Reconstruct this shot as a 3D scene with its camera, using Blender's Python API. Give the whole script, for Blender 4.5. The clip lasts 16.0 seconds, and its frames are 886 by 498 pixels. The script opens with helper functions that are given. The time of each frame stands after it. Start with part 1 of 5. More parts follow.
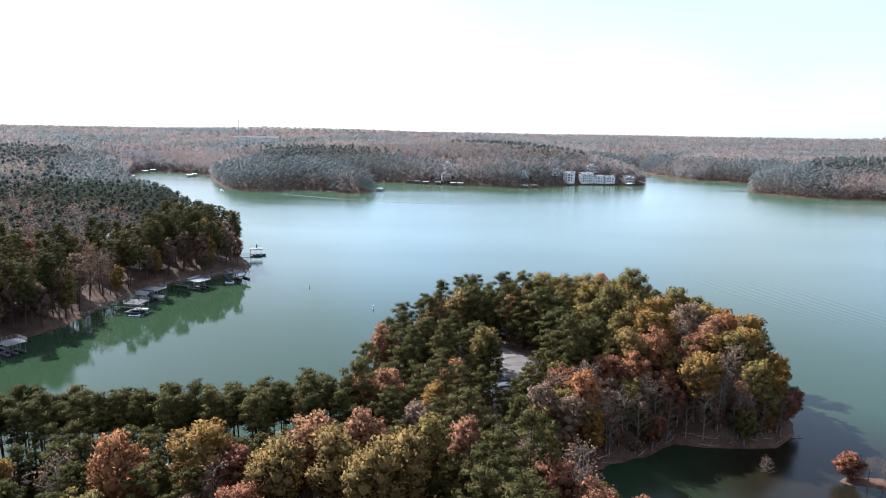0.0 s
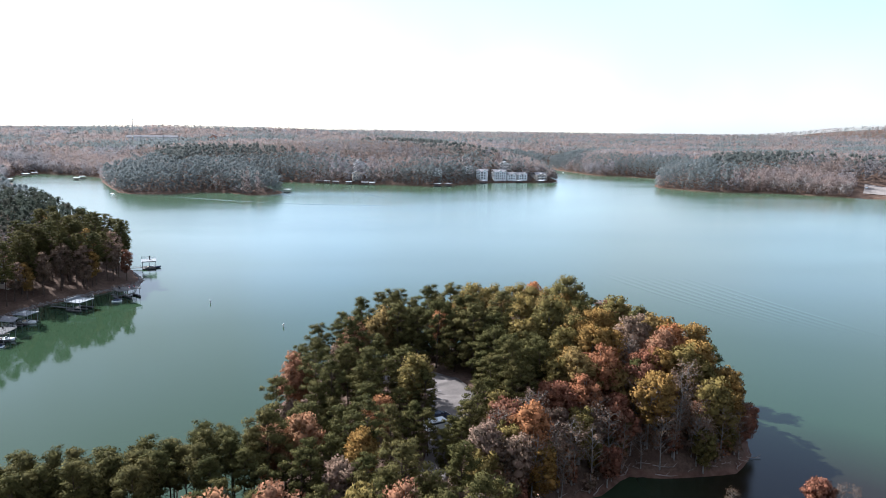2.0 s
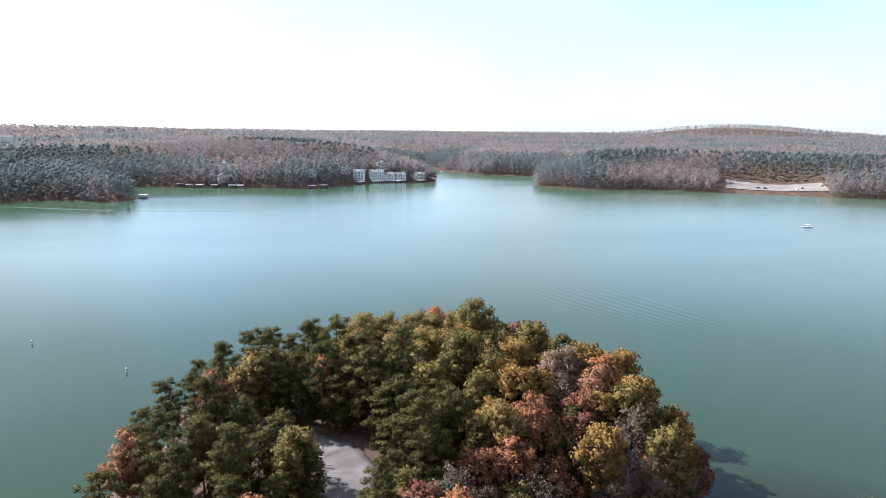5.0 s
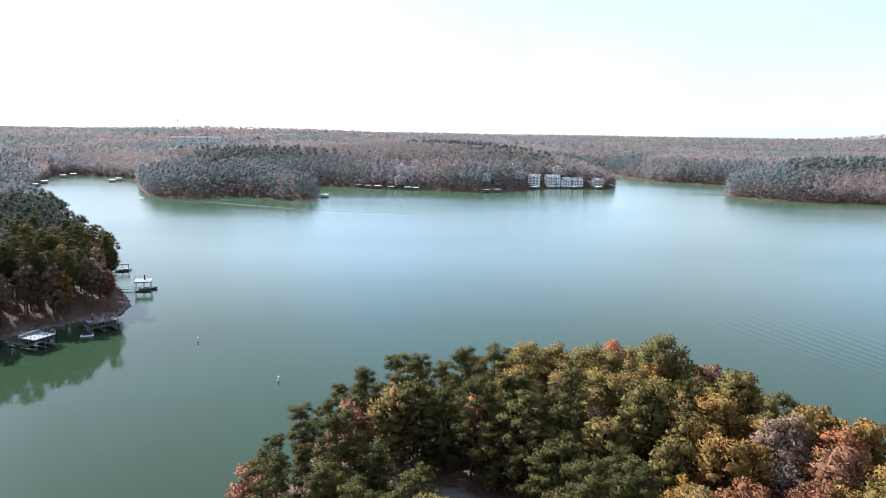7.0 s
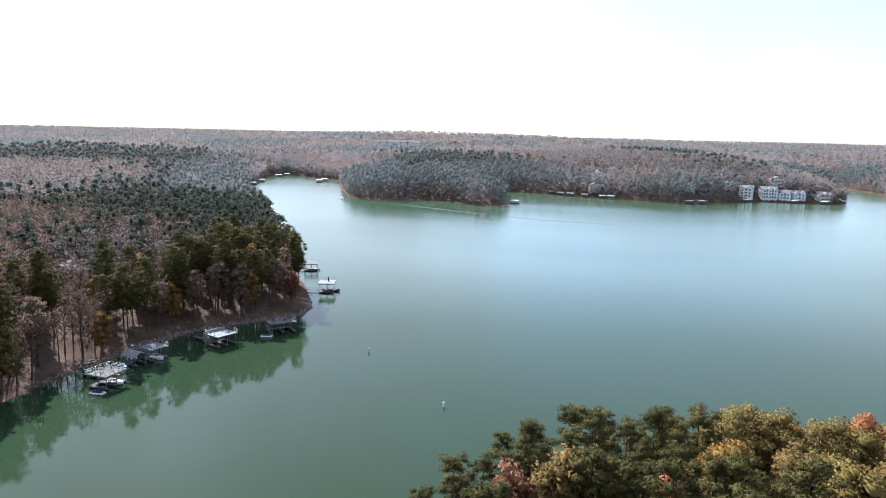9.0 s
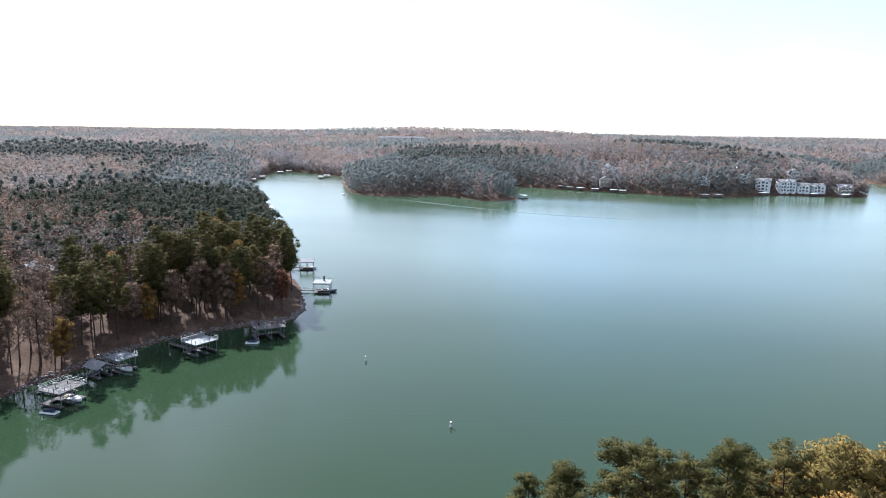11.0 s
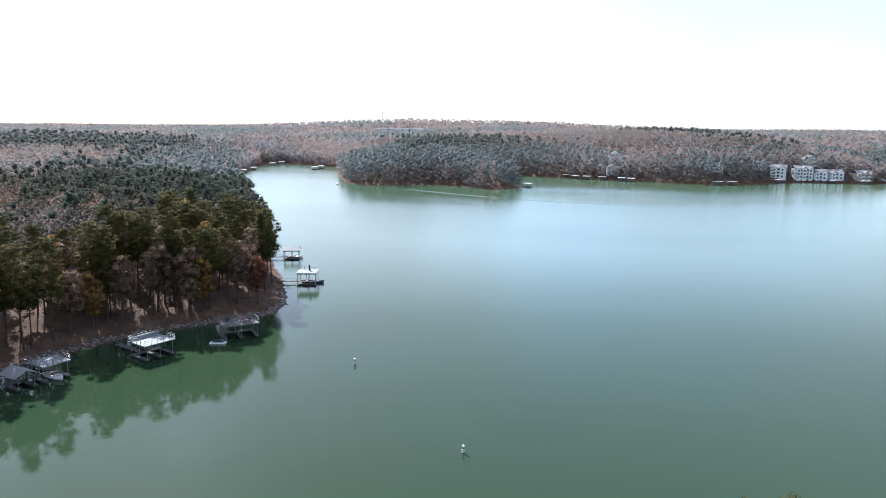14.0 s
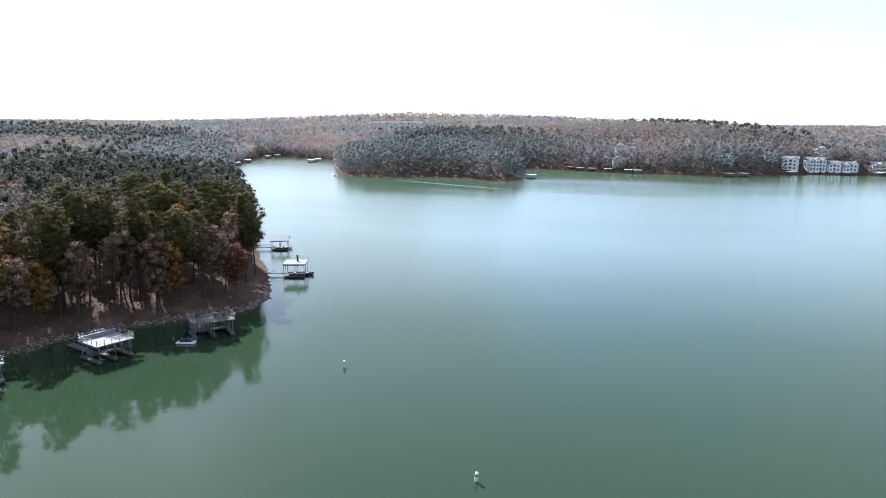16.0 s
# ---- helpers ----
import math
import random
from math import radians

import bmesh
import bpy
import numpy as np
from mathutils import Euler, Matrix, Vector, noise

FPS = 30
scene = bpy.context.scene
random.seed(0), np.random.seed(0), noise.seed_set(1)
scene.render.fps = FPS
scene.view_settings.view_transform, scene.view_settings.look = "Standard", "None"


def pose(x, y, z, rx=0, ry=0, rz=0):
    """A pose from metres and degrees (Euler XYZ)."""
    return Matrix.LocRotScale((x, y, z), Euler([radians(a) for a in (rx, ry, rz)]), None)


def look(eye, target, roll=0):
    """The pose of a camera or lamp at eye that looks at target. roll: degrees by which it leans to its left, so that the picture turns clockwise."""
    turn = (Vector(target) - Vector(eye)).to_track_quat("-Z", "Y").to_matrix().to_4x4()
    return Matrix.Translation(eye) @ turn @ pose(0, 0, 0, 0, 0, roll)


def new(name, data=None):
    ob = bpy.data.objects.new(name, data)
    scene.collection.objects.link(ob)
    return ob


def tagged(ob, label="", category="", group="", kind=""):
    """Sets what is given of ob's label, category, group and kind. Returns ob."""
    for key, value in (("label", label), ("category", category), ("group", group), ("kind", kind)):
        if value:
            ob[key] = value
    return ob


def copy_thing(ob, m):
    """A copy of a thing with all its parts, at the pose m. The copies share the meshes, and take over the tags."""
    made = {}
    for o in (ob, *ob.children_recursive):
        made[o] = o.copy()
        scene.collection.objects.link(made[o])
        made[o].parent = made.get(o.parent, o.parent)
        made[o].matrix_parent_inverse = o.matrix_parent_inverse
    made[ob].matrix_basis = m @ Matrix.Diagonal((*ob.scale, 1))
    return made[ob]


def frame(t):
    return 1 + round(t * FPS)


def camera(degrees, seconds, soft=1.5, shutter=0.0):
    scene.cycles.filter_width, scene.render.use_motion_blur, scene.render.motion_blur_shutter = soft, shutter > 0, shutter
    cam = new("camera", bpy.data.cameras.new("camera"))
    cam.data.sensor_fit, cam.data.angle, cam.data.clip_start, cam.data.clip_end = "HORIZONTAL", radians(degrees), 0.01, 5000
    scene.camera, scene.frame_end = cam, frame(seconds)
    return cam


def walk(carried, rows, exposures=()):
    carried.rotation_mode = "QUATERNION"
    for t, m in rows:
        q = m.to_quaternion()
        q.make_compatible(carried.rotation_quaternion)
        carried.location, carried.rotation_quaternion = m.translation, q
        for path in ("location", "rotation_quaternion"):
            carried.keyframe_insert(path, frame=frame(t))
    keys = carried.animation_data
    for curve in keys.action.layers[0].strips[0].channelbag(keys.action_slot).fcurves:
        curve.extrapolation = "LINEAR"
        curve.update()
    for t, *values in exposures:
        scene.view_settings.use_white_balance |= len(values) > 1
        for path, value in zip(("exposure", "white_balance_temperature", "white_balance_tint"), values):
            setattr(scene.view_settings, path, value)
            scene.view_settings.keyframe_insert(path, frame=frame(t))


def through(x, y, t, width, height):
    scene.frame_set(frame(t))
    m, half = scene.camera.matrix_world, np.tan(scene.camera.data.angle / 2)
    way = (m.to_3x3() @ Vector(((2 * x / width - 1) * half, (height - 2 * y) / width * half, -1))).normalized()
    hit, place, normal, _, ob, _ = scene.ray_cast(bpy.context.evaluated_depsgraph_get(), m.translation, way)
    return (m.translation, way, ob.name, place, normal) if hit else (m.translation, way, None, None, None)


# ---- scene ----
cam = camera(65.13, 16.0, soft=0.7)


def aim(x, y, z, yaw, pitch, roll):
    """A camera pose: yaw to the left of +y, pitch up, roll to its left, in degrees."""
    a, b = radians(yaw), radians(pitch)
    ahead = Vector((-math.sin(a) * math.cos(b), math.cos(a) * math.cos(b), math.sin(b)))
    return look((x, y, z), Vector((x, y, z)) + ahead, roll)


# seconds, place, yaw, pitch, roll
FLIGHT = (
    (0, 0.0, 0.0, 62.0, -0.00, -9.82, 1.00),
    (0.5, -0.7, 5.1, 61.9, -2.05, -9.83, 0.98),
    (1, -1.3, 10.2, 61.9, -4.05, -9.86, 0.82),
    (1.5, -1.6, 15.0, 61.9, -5.91, -9.86, 0.76),
    (2, -1.7, 20.0, 61.9, -7.40, -9.90, 0.76),
    (2.5, -1.7, 25.0, 62.1, -8.92, -9.92, 0.73),
    (3, -1.4, 29.7, 62.1, -10.64, -9.92, 0.70),
    (3.5, -0.8, 34.6, 62.1, -13.01, -9.93, 0.67),
    (3.7, -0.6, 36.6, 62.1, -14.12, -9.94, 0.66),
    (4.2, 0.0, 41.8, 61.9, -16.52, -9.93, 0.64),
    (4.75, 0.8, 47.8, 61.7, -17.84, -9.90, 0.62),
    (5.3, 1.8, 53.9, 61.3, -16.80, -9.88, 0.62),
    (5.8, 3.1, 59.4, 61.0, -12.96, -9.87, 0.62),
    (6, 3.7, 61.5, 60.9, -10.76, -9.85, 0.64),
    (6.5, 5.1, 66.8, 60.6, -7.24, -9.80, 0.72),
    (7, 6.1, 72.0, 60.4, -3.31, -9.72, 0.96),
    (7.5, 6.8, 77.1, 60.2, 1.77, -9.67, 1.25),
    (8, 7.1, 82.1, 60.1, 6.53, -9.64, 1.38),
    (8.5, 7.2, 86.9, 60.1, 10.39, -9.66, 1.46),
    (9, 6.9, 91.7, 60.0, 12.58, -9.60, 1.34),
    (9.2, 6.8, 93.7, 59.8, 13.02, -9.61, 1.33),
    (9.8, 5.7, 99.9, 58.9, 13.61, -9.63, 1.22),
    (10.4, 4.0, 106.4, 57.3, 13.47, -9.68, 1.05),
    (11, 2.2, 112.8, 55.5, 13.07, -9.75, 0.88),
    (11.5, 0.7, 117.6, 54.0, 12.91, -9.81, 0.81),
    (12, -0.6, 122.2, 52.6, 12.94, -9.88, 0.77),
    (12.5, -1.9, 127.0, 51.2, 12.93, -9.91, 0.70),
    (13, -3.3, 131.9, 49.6, 12.94, -9.94, 0.59),
    (13.5, -4.7, 136.9, 48.0, 12.90, -9.95, 0.62),
    (14, -6.0, 141.8, 46.4, 12.92, -10.02, 0.50),
    (14.5, -7.4, 146.7, 44.8, 12.90, -10.07, 0.48),
    (15, -8.8, 151.8, 43.1, 12.89, -10.12, 0.43),
    (15.5, -10.1, 156.5, 41.6, 12.86, -10.17, 0.42),
    (16, -11.4, 161.1, 40.4, 12.86, -10.24, 0.47),
)
walk(cam, [(row[0], aim(*row[1:])) for row in FLIGHT], exposures=((0.0, 1.5, 5550, 10), (16.0, 1.5, 5550, 10)))

# ---- light: hazy autumn noon, sun ahead and to the left ----
SUN_UP, SUN_LEFT = 36.5, 41.0
toward_sun = Vector((-math.sin(radians(SUN_LEFT)) * math.cos(radians(SUN_UP)),
                     math.cos(radians(SUN_LEFT)) * math.cos(radians(SUN_UP)), math.sin(radians(SUN_UP))))
world = bpy.data.worlds.new("sky")
scene.world = world
world.use_nodes = True
wt = world.node_tree
sky = wt.nodes.new("ShaderNodeTexSky")
sky.sky_type, sky.sun_disc = "NISHITA", False
sky.sun_elevation, sky.sun_rotation = radians(SUN_UP), radians(-SUN_LEFT)
sky.air_density, sky.dust_density, sky.ozone_density = 1.0, 0.8, 0.75
sky.altitude = 300
wt.nodes["Background"].inputs["Strength"].default_value = 0.09
# thin high cloud over the whole sky, with paler blue showing through it
cloud = wt.nodes.new("ShaderNodeTexNoise")
cloud.inputs["Scale"].default_value, cloud.inputs["Detail"].default_value = 2.6, 4.0
cover = wt.nodes.new("ShaderNodeMapRange")
cover.inputs["From Min"].default_value, cover.inputs["From Max"].default_value = 0.35, 0.62
cover.inputs["To Min"].default_value, cover.inputs["To Max"].default_value = 0.3, 0.75
wt.links.new(cloud.outputs["Fac"], cover.inputs["Value"])
veil = wt.nodes.new("ShaderNodeMix")
veil.data_type = "RGBA"
veil.inputs[7].default_value = (3.7, 3.7, 3.75, 1)
wt.links.new(cover.outputs["Result"], veil.inputs[0])
wt.links.new(sky.outputs["Color"], veil.inputs[6])
wt.links.new(veil.outputs[2], wt.nodes["Background"].inputs["Color"])
sun = new("sun", bpy.data.lights.new("sun", "SUN"))
sun.data.energy, sun.data.angle, sun.data.color = 4.8, radians(0.6), (1.0, 0.95, 0.88)
sun.matrix_world = toward_sun.to_track_quat("Z", "Y").to_matrix().to_4x4()

# ---- materials ----
def material(name, rough=0.8, metal=0.0):
    m = bpy.data.materials.new(name)
    m.use_nodes = True
    t = m.node_tree
    b = t.nodes["Principled BSDF"]
    b.inputs["Roughness"].default_value, b.inputs["Metallic"].default_value = rough, metal
    return m, t, b


def node(t, kind, **values):
    n = t.nodes.new(kind)
    for key, value in values.items():
        n.inputs[key].default_value = value
    return n


def noise_of(t, scale, detail=3.0, rough=0.55):
    n = node(t, "ShaderNodeTexNoise", Scale=scale, Detail=detail, Roughness=rough)
    t.links.new(node_coord(t), n.inputs["Vector"])
    return n.outputs["Fac"]


def node_coord(t):
    for n in t.nodes:
        if n.bl_idname == "ShaderNodeNewGeometry":
            return n.outputs["Position"]
    return t.nodes.new("ShaderNodeNewGeometry").outputs["Position"]


def ramp(t, fac, *stops):
    r = t.nodes.new("ShaderNodeValToRGB")
    while len(r.color_ramp.elements) < len(stops):
        r.color_ramp.elements.new(0.5)
    for e, (at, colour) in zip(r.color_ramp.elements, stops):
        e.position, e.color = at, (*colour, 1)
    t.links.new(fac, r.inputs["Fac"])
    return r.outputs["Color"]


def mix(t, fac, a, b, blend="MIX"):
    m = t.nodes.new("ShaderNodeMix")
    m.data_type, m.blend_type = "RGBA", blend
    for value, sock in ((fac, m.inputs[0]), (a, m.inputs[6]), (b, m.inputs[7])):
        if isinstance(value, bpy.types.NodeSocket):
            t.links.new(value, sock)
        else:
            sock.default_value = value if isinstance(value, float) else (*value, 1)
    return m.outputs[2]


def bump(t, b, height, strength, distance):
    n = node(t, "ShaderNodeBump", Strength=strength, Distance=distance)
    t.links.new(height, n.inputs["Height"])
    t.links.new(n.outputs["Normal"], b.inputs["Normal"])


def plain(name, colour, rough=0.7, metal=0.0, scale=3.0, spread=0.25, relief=0.0):
    """A painted or natural surface with stains at two scales."""
    m, t, b = material(name, rough, metal)
    b.inputs["Specular IOR Level"].default_value = 0.5 if rough < 0.35 else 0.15 if rough < 0.85 else 0.04
    dark = tuple(c * (1 - spread) for c in colour)
    light = tuple(min(1.0, c * (1 + spread)) for c in colour)
    coarse = ramp(t, noise_of(t, scale), (0.35, dark), (0.65, light))
    fine = ramp(t, noise_of(t, scale * 9, 4.0), (0.3, (0.8, 0.8, 0.8)), (0.7, (1.0, 1.0, 1.0)))
    t.links.new(mix(t, 0.6, coarse, fine, "MULTIPLY"), b.inputs["Base Color"])
    if relief:
        bump(t, b, noise_of(t, scale * 9, 4.0), relief, 0.05)
    return m


def foliage(name, *colours, through=0.26):
    """Leaves: a tint of its own for each tree, flecks within the crown, and light through the blade."""
    m, t, b = material(name, 0.9)
    b.inputs["Specular IOR Level"].default_value = 0.06
    info = t.nodes.new("ShaderNodeObjectInfo")
    geo = node_coord(t).node
    steps = len(colours)
    tint = ramp(t, info.outputs["Random"], *((n / max(1, steps - 1), c) for n, c in enumerate(colours)))
    fleck = ramp(t, geo.outputs["Random Per Island"], (0.0, (0.62, 0.62, 0.58)), (0.6, (1.0, 1.0, 0.98)), (1.0, (1.38, 1.34, 1.24)))
    patch = ramp(t, noise_of(t, 0.5), (0.35, (0.75, 0.8, 0.75)), (0.65, (1.2, 1.15, 1.1)))
    colour = mix(t, 1.0, mix(t, 1.0, tint, fleck, "MULTIPLY"), patch, "MULTIPLY")
    t.links.new(colour, b.inputs["Base Color"])
    lit = t.nodes.new("ShaderNodeBsdfTranslucent")
    t.links.new(colour, lit.inputs["Color"])
    both = node(t, "ShaderNodeMixShader", Fac=through)
    t.links.new(b.outputs["BSDF"], both.inputs[1])
    t.links.new(lit.outputs["BSDF"], both.inputs[2])
    t.links.new(both.outputs["Shader"], t.nodes["Material Output"].inputs["Surface"])
    return m


def woods_foliage(name, *colours, through=0.35):
    """A wood of many joined crowns: each crown takes its own tint."""
    m, t, b = material(name, 0.9)
    b.inputs["Specular IOR Level"].default_value = 0.04
    attr = t.nodes.new("ShaderNodeAttribute")
    attr.attribute_name = "tint"
    geo = node_coord(t).node
    steps = len(colours)
    tint = ramp(t, attr.outputs["Fac"], *((n / max(1, steps - 1), c) for n, c in enumerate(colours)))
    fleck = ramp(t, geo.outputs["Random Per Island"], (0.0, (0.9, 0.9, 0.9)), (1.0, (1.1, 1.1, 1.08)))
    colour = mix(t, 1.0, tint, fleck, "MULTIPLY")
    t.links.new(colour, b.inputs["Base Color"])
    lit = t.nodes.new("ShaderNodeBsdfTranslucent")
    t.links.new(colour, lit.inputs["Color"])
    both = node(t, "ShaderNodeMixShader", Fac=through)
    t.links.new(b.outputs["BSDF"], both.inputs[1])
    t.links.new(lit.outputs["BSDF"], both.inputs[2])
    t.links.new(both.outputs["Shader"], t.nodes["Material Output"].inputs["Surface"])
    return m


PINE = foliage("pine_needles", (0.06, 0.057, 0.02), (0.072, 0.066, 0.023), (0.095, 0.08, 0.03), (0.066, 0.06, 0.021), through=0.22)
LEAVES = {
    "olive": foliage("olive_leaves", (0.123, 0.101, 0.037), (0.192, 0.139, 0.048)),
    "gold": foliage("gold_leaves", (0.202, 0.125, 0.042), (0.257, 0.147, 0.047)),
    "yellow": foliage("yellow_leaves", (0.174, 0.120, 0.047), (0.211, 0.138, 0.054)),
    "orange": foliage("orange_leaves", (0.329, 0.133, 0.059), (0.287, 0.139, 0.070)),
    "rust": foliage("rust_leaves", (0.180, 0.080, 0.055), (0.234, 0.101, 0.063)),
    "red": foliage("red_leaves", (0.245, 0.098, 0.053), (0.274, 0.128, 0.071)),
    "rose": foliage("rose_leaves", (0.257, 0.122, 0.074), (0.236, 0.122, 0.077)),
    "salmon": foliage("salmon_leaves", (0.292, 0.151, 0.088), (0.266, 0.138, 0.079)),
    "tan": foliage("tan_leaves", (0.213, 0.139, 0.100), (0.170, 0.117, 0.095)),
}
BARK = plain("pine_bark", (0.075, 0.054, 0.042), 0.9, scale=1.5, spread=0.4)
GREY_BARK = plain("grey_bark", (0.2, 0.178, 0.155), 0.9, scale=1.5, spread=0.3)
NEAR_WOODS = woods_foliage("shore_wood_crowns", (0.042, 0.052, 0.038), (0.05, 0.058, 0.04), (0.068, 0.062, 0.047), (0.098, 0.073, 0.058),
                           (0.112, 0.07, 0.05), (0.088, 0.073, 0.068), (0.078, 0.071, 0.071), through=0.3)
# slope crowns: some distance haze is mixed into these paler tints
HAZED_SLOPE_WOODS = woods_foliage("hazed_slope_wood_crowns", (0.1, 0.112, 0.105), (0.11, 0.12, 0.108), (0.135, 0.13, 0.114), (0.18, 0.15, 0.135),
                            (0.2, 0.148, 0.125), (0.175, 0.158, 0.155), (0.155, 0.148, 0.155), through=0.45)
# far pine, rust and bare crowns, painted paler and bluer to imitate haze
HAZED_WOODS = woods_foliage("hazed_woods_crowns", (0.157, 0.177, 0.177), (0.168, 0.185, 0.179), (0.196, 0.193, 0.179), (0.252, 0.215, 0.199),
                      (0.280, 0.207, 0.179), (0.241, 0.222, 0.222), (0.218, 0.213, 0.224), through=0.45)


def ground_material():
    m, t, b = material("ground_soil", 0.95)
    b.inputs["Specular IOR Level"].default_value = 0.05
    litter = ramp(t, noise_of(t, 0.12, 5.0, 0.65), (0.3, (0.065, 0.044, 0.035)), (0.55, (0.105, 0.074, 0.058)), (0.75, (0.18, 0.135, 0.108)))
    leaf = ramp(t, noise_of(t, 1.7, 5.0, 0.7), (0.3, (0.6, 0.55, 0.5)), (0.7, (1.25, 1.15, 1.05)))
    soil = mix(t, 1.0, litter, leaf, "MULTIPLY")
    split = t.nodes.new("ShaderNodeSeparateXYZ")
    t.links.new(node_coord(t), split.inputs[0])
    bank = ramp(t, noise_of(t, 0.6, 4.0), (0.3, (0.07, 0.036, 0.025)), (0.7, (0.14, 0.085, 0.062)))
    rise = node(t, "ShaderNodeMapRange")
    rise.inputs["From Min"].default_value, rise.inputs["From Max"].default_value = 0.45, 0.8
    t.links.new(split.outputs["Z"], rise.inputs["Value"])
    t.links.new(mix(t, rise.outputs["Result"], bank, soil), b.inputs["Base Color"])
    bump(t, b, noise_of(t, 1.7, 5.0, 0.7), 0.6, 0.3)
    return m


def water_material():
    """Still turbid water: a green body, and the sky mirrored in fine ripples that the wind ruffles in streaks."""
    m, t, b = material("lake_water")
    t.nodes.remove(b)
    body = node(t, "ShaderNodeBsdfDiffuse")
    green = ramp(t, noise_of(t, 0.006, 2.0), (0.3, (0.02, 0.036, 0.018)), (0.7, (0.023, 0.041, 0.021)))
    # brown bed of the cove shallows, with the trees' shade painted into its colour
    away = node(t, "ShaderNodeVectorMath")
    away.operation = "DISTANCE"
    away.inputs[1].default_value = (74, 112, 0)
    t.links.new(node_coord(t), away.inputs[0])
    shaded_shallows = node(t, "ShaderNodeMapRange")
    shaded_shallows.inputs["From Min"].default_value, shaded_shallows.inputs["From Max"].default_value = 18, 46
    t.links.new(away.outputs["Value"], shaded_shallows.inputs["Value"])
    t.links.new(mix(t, shaded_shallows.outputs["Result"], (0.012, 0.01, 0.006), green), body.inputs["Color"])
    streak = node(t, "ShaderNodeVectorMath")
    streak.operation = "MULTIPLY"
    streak.inputs[1].default_value = (0.3, 1.0, 1.0)
    t.links.new(node_coord(t), streak.inputs[0])
    wind = node(t, "ShaderNodeTexNoise", Scale=0.014, Detail=4.0, Roughness=0.6)
    t.links.new(streak.outputs[0], wind.inputs["Vector"])
    lee = node(t, "ShaderNodeVectorMath")
    lee.operation = "DISTANCE"
    lee.inputs[1].default_value = (-112, 225, 0)
    t.links.new(node_coord(t), lee.inputs[0])
    open_lake = node(t, "ShaderNodeMapRange")
    open_lake.inputs["From Min"].default_value, open_lake.inputs["From Max"].default_value = 40, 130
    t.links.new(lee.outputs["Value"], open_lake.inputs["Value"])
    ruffled = ramp(t, wind.outputs["Fac"], (0.35, (0.18,) * 3), (0.65, (0.26,) * 3))
    gloss = t.nodes.new("ShaderNodeBsdfGlossy")
    gloss.distribution = "BECKMANN"
    t.links.new(mix(t, open_lake.outputs["Result"], (0.05, 0.05, 0.05), ruffled), gloss.inputs["Roughness"])
    mirror = ramp(t, node(t, "ShaderNodeFresnel", IOR=1.33).outputs["Fac"], (0.02, (0.012,) * 3), (0.06, (0.04,) * 3), (0.11, (0.09,) * 3),
                  (0.2, (0.19,) * 3), (0.3, (0.37,) * 3), (0.62, (0.82,) * 3))
    t.links.new(mirror, gloss.inputs["Color"])
    bump(t, gloss, noise_of(t, 0.9, 3.0), 0.03, 0.25)
    both = t.nodes.new("ShaderNodeAddShader")
    t.links.new(body.outputs["BSDF"], both.inputs[0])
    t.links.new(gloss.outputs["BSDF"], both.inputs[1])
    t.links.new(both.outputs["Shader"], t.nodes["Material Output"].inputs["Surface"])
    return m


GROUND, WATER = ground_material(), water_material()

# ---- land and lake ----
HOME_SHORE = ((1500, -260), (600, -60), (300, 40), (180, 96), (130, 114), (106, 123), (96, 122), (84, 117), (76, 118.6), (71, 120),
              (70, 118.6), (75, 116.4), (84, 113.4), (94, 104), (70, 90), (44, 88), (26, 96), (17, 106), (23, 115), (30, 121), (39, 126), (48, 132),
              (57, 130), (69, 131), (75, 138), (79, 152), (80, 168), (77, 186), (70, 202), (56, 212), (38, 209), (14, 201),
              (-4, 195), (-14, 184), (-19, 168), (-19, 150), (-17, 138), (-21, 128), (-32, 123), (-55, 119), (-80, 116), (-110, 113), (-150, 110))
WEST_SHORE = ((-240, 128), (-180, 168), (-124, 187), (-117, 203), (-117, 217), (-115, 235), (-113, 252), (-108, 267), (-101, 277),
              (-92, 287), (-85, 294), (-86, 305), (-93, 319), (-104, 338), (-122, 366), (-132, 390), (-166, 440), (-203, 506),
              (-222, 532), (-272, 610), (-335, 722), (-356, 770), (-378, 830), (-402, 900), (-390, 935), (-350, 915), (-318, 895),
              (-292, 872), (-272, 815), (-240, 742))
NORTH_SHORE = ((-216, 690), (-196, 668), (-168, 671), (-142, 692), (-118, 686), (-96, 662), (-74, 670), (-66, 684), (-84, 720),
               (-110, 790), (-82, 820), (-26, 796), (28, 783), (76, 762), (106, 776), (134, 800), (157, 814), (200, 816),
               (234, 823), (245, 842), (246, 880), (262, 960), (286, 1050), (300, 1150), (360, 1260))
EAST_SHORE = ((372, 1250), (318, 1140), (310, 1060), (330, 945), (359, 927), (394, 890), (380, 840), (340, 775), (331, 747),
              (362, 702), (432, 684), (453, 665), (473, 645), (550, 580), (640, 510), (820, 380), (1200, 180), (1700, 0))
LAKE = np.array(HOME_SHORE + WEST_SHORE + NORTH_SHORE + EAST_SHORE, float)


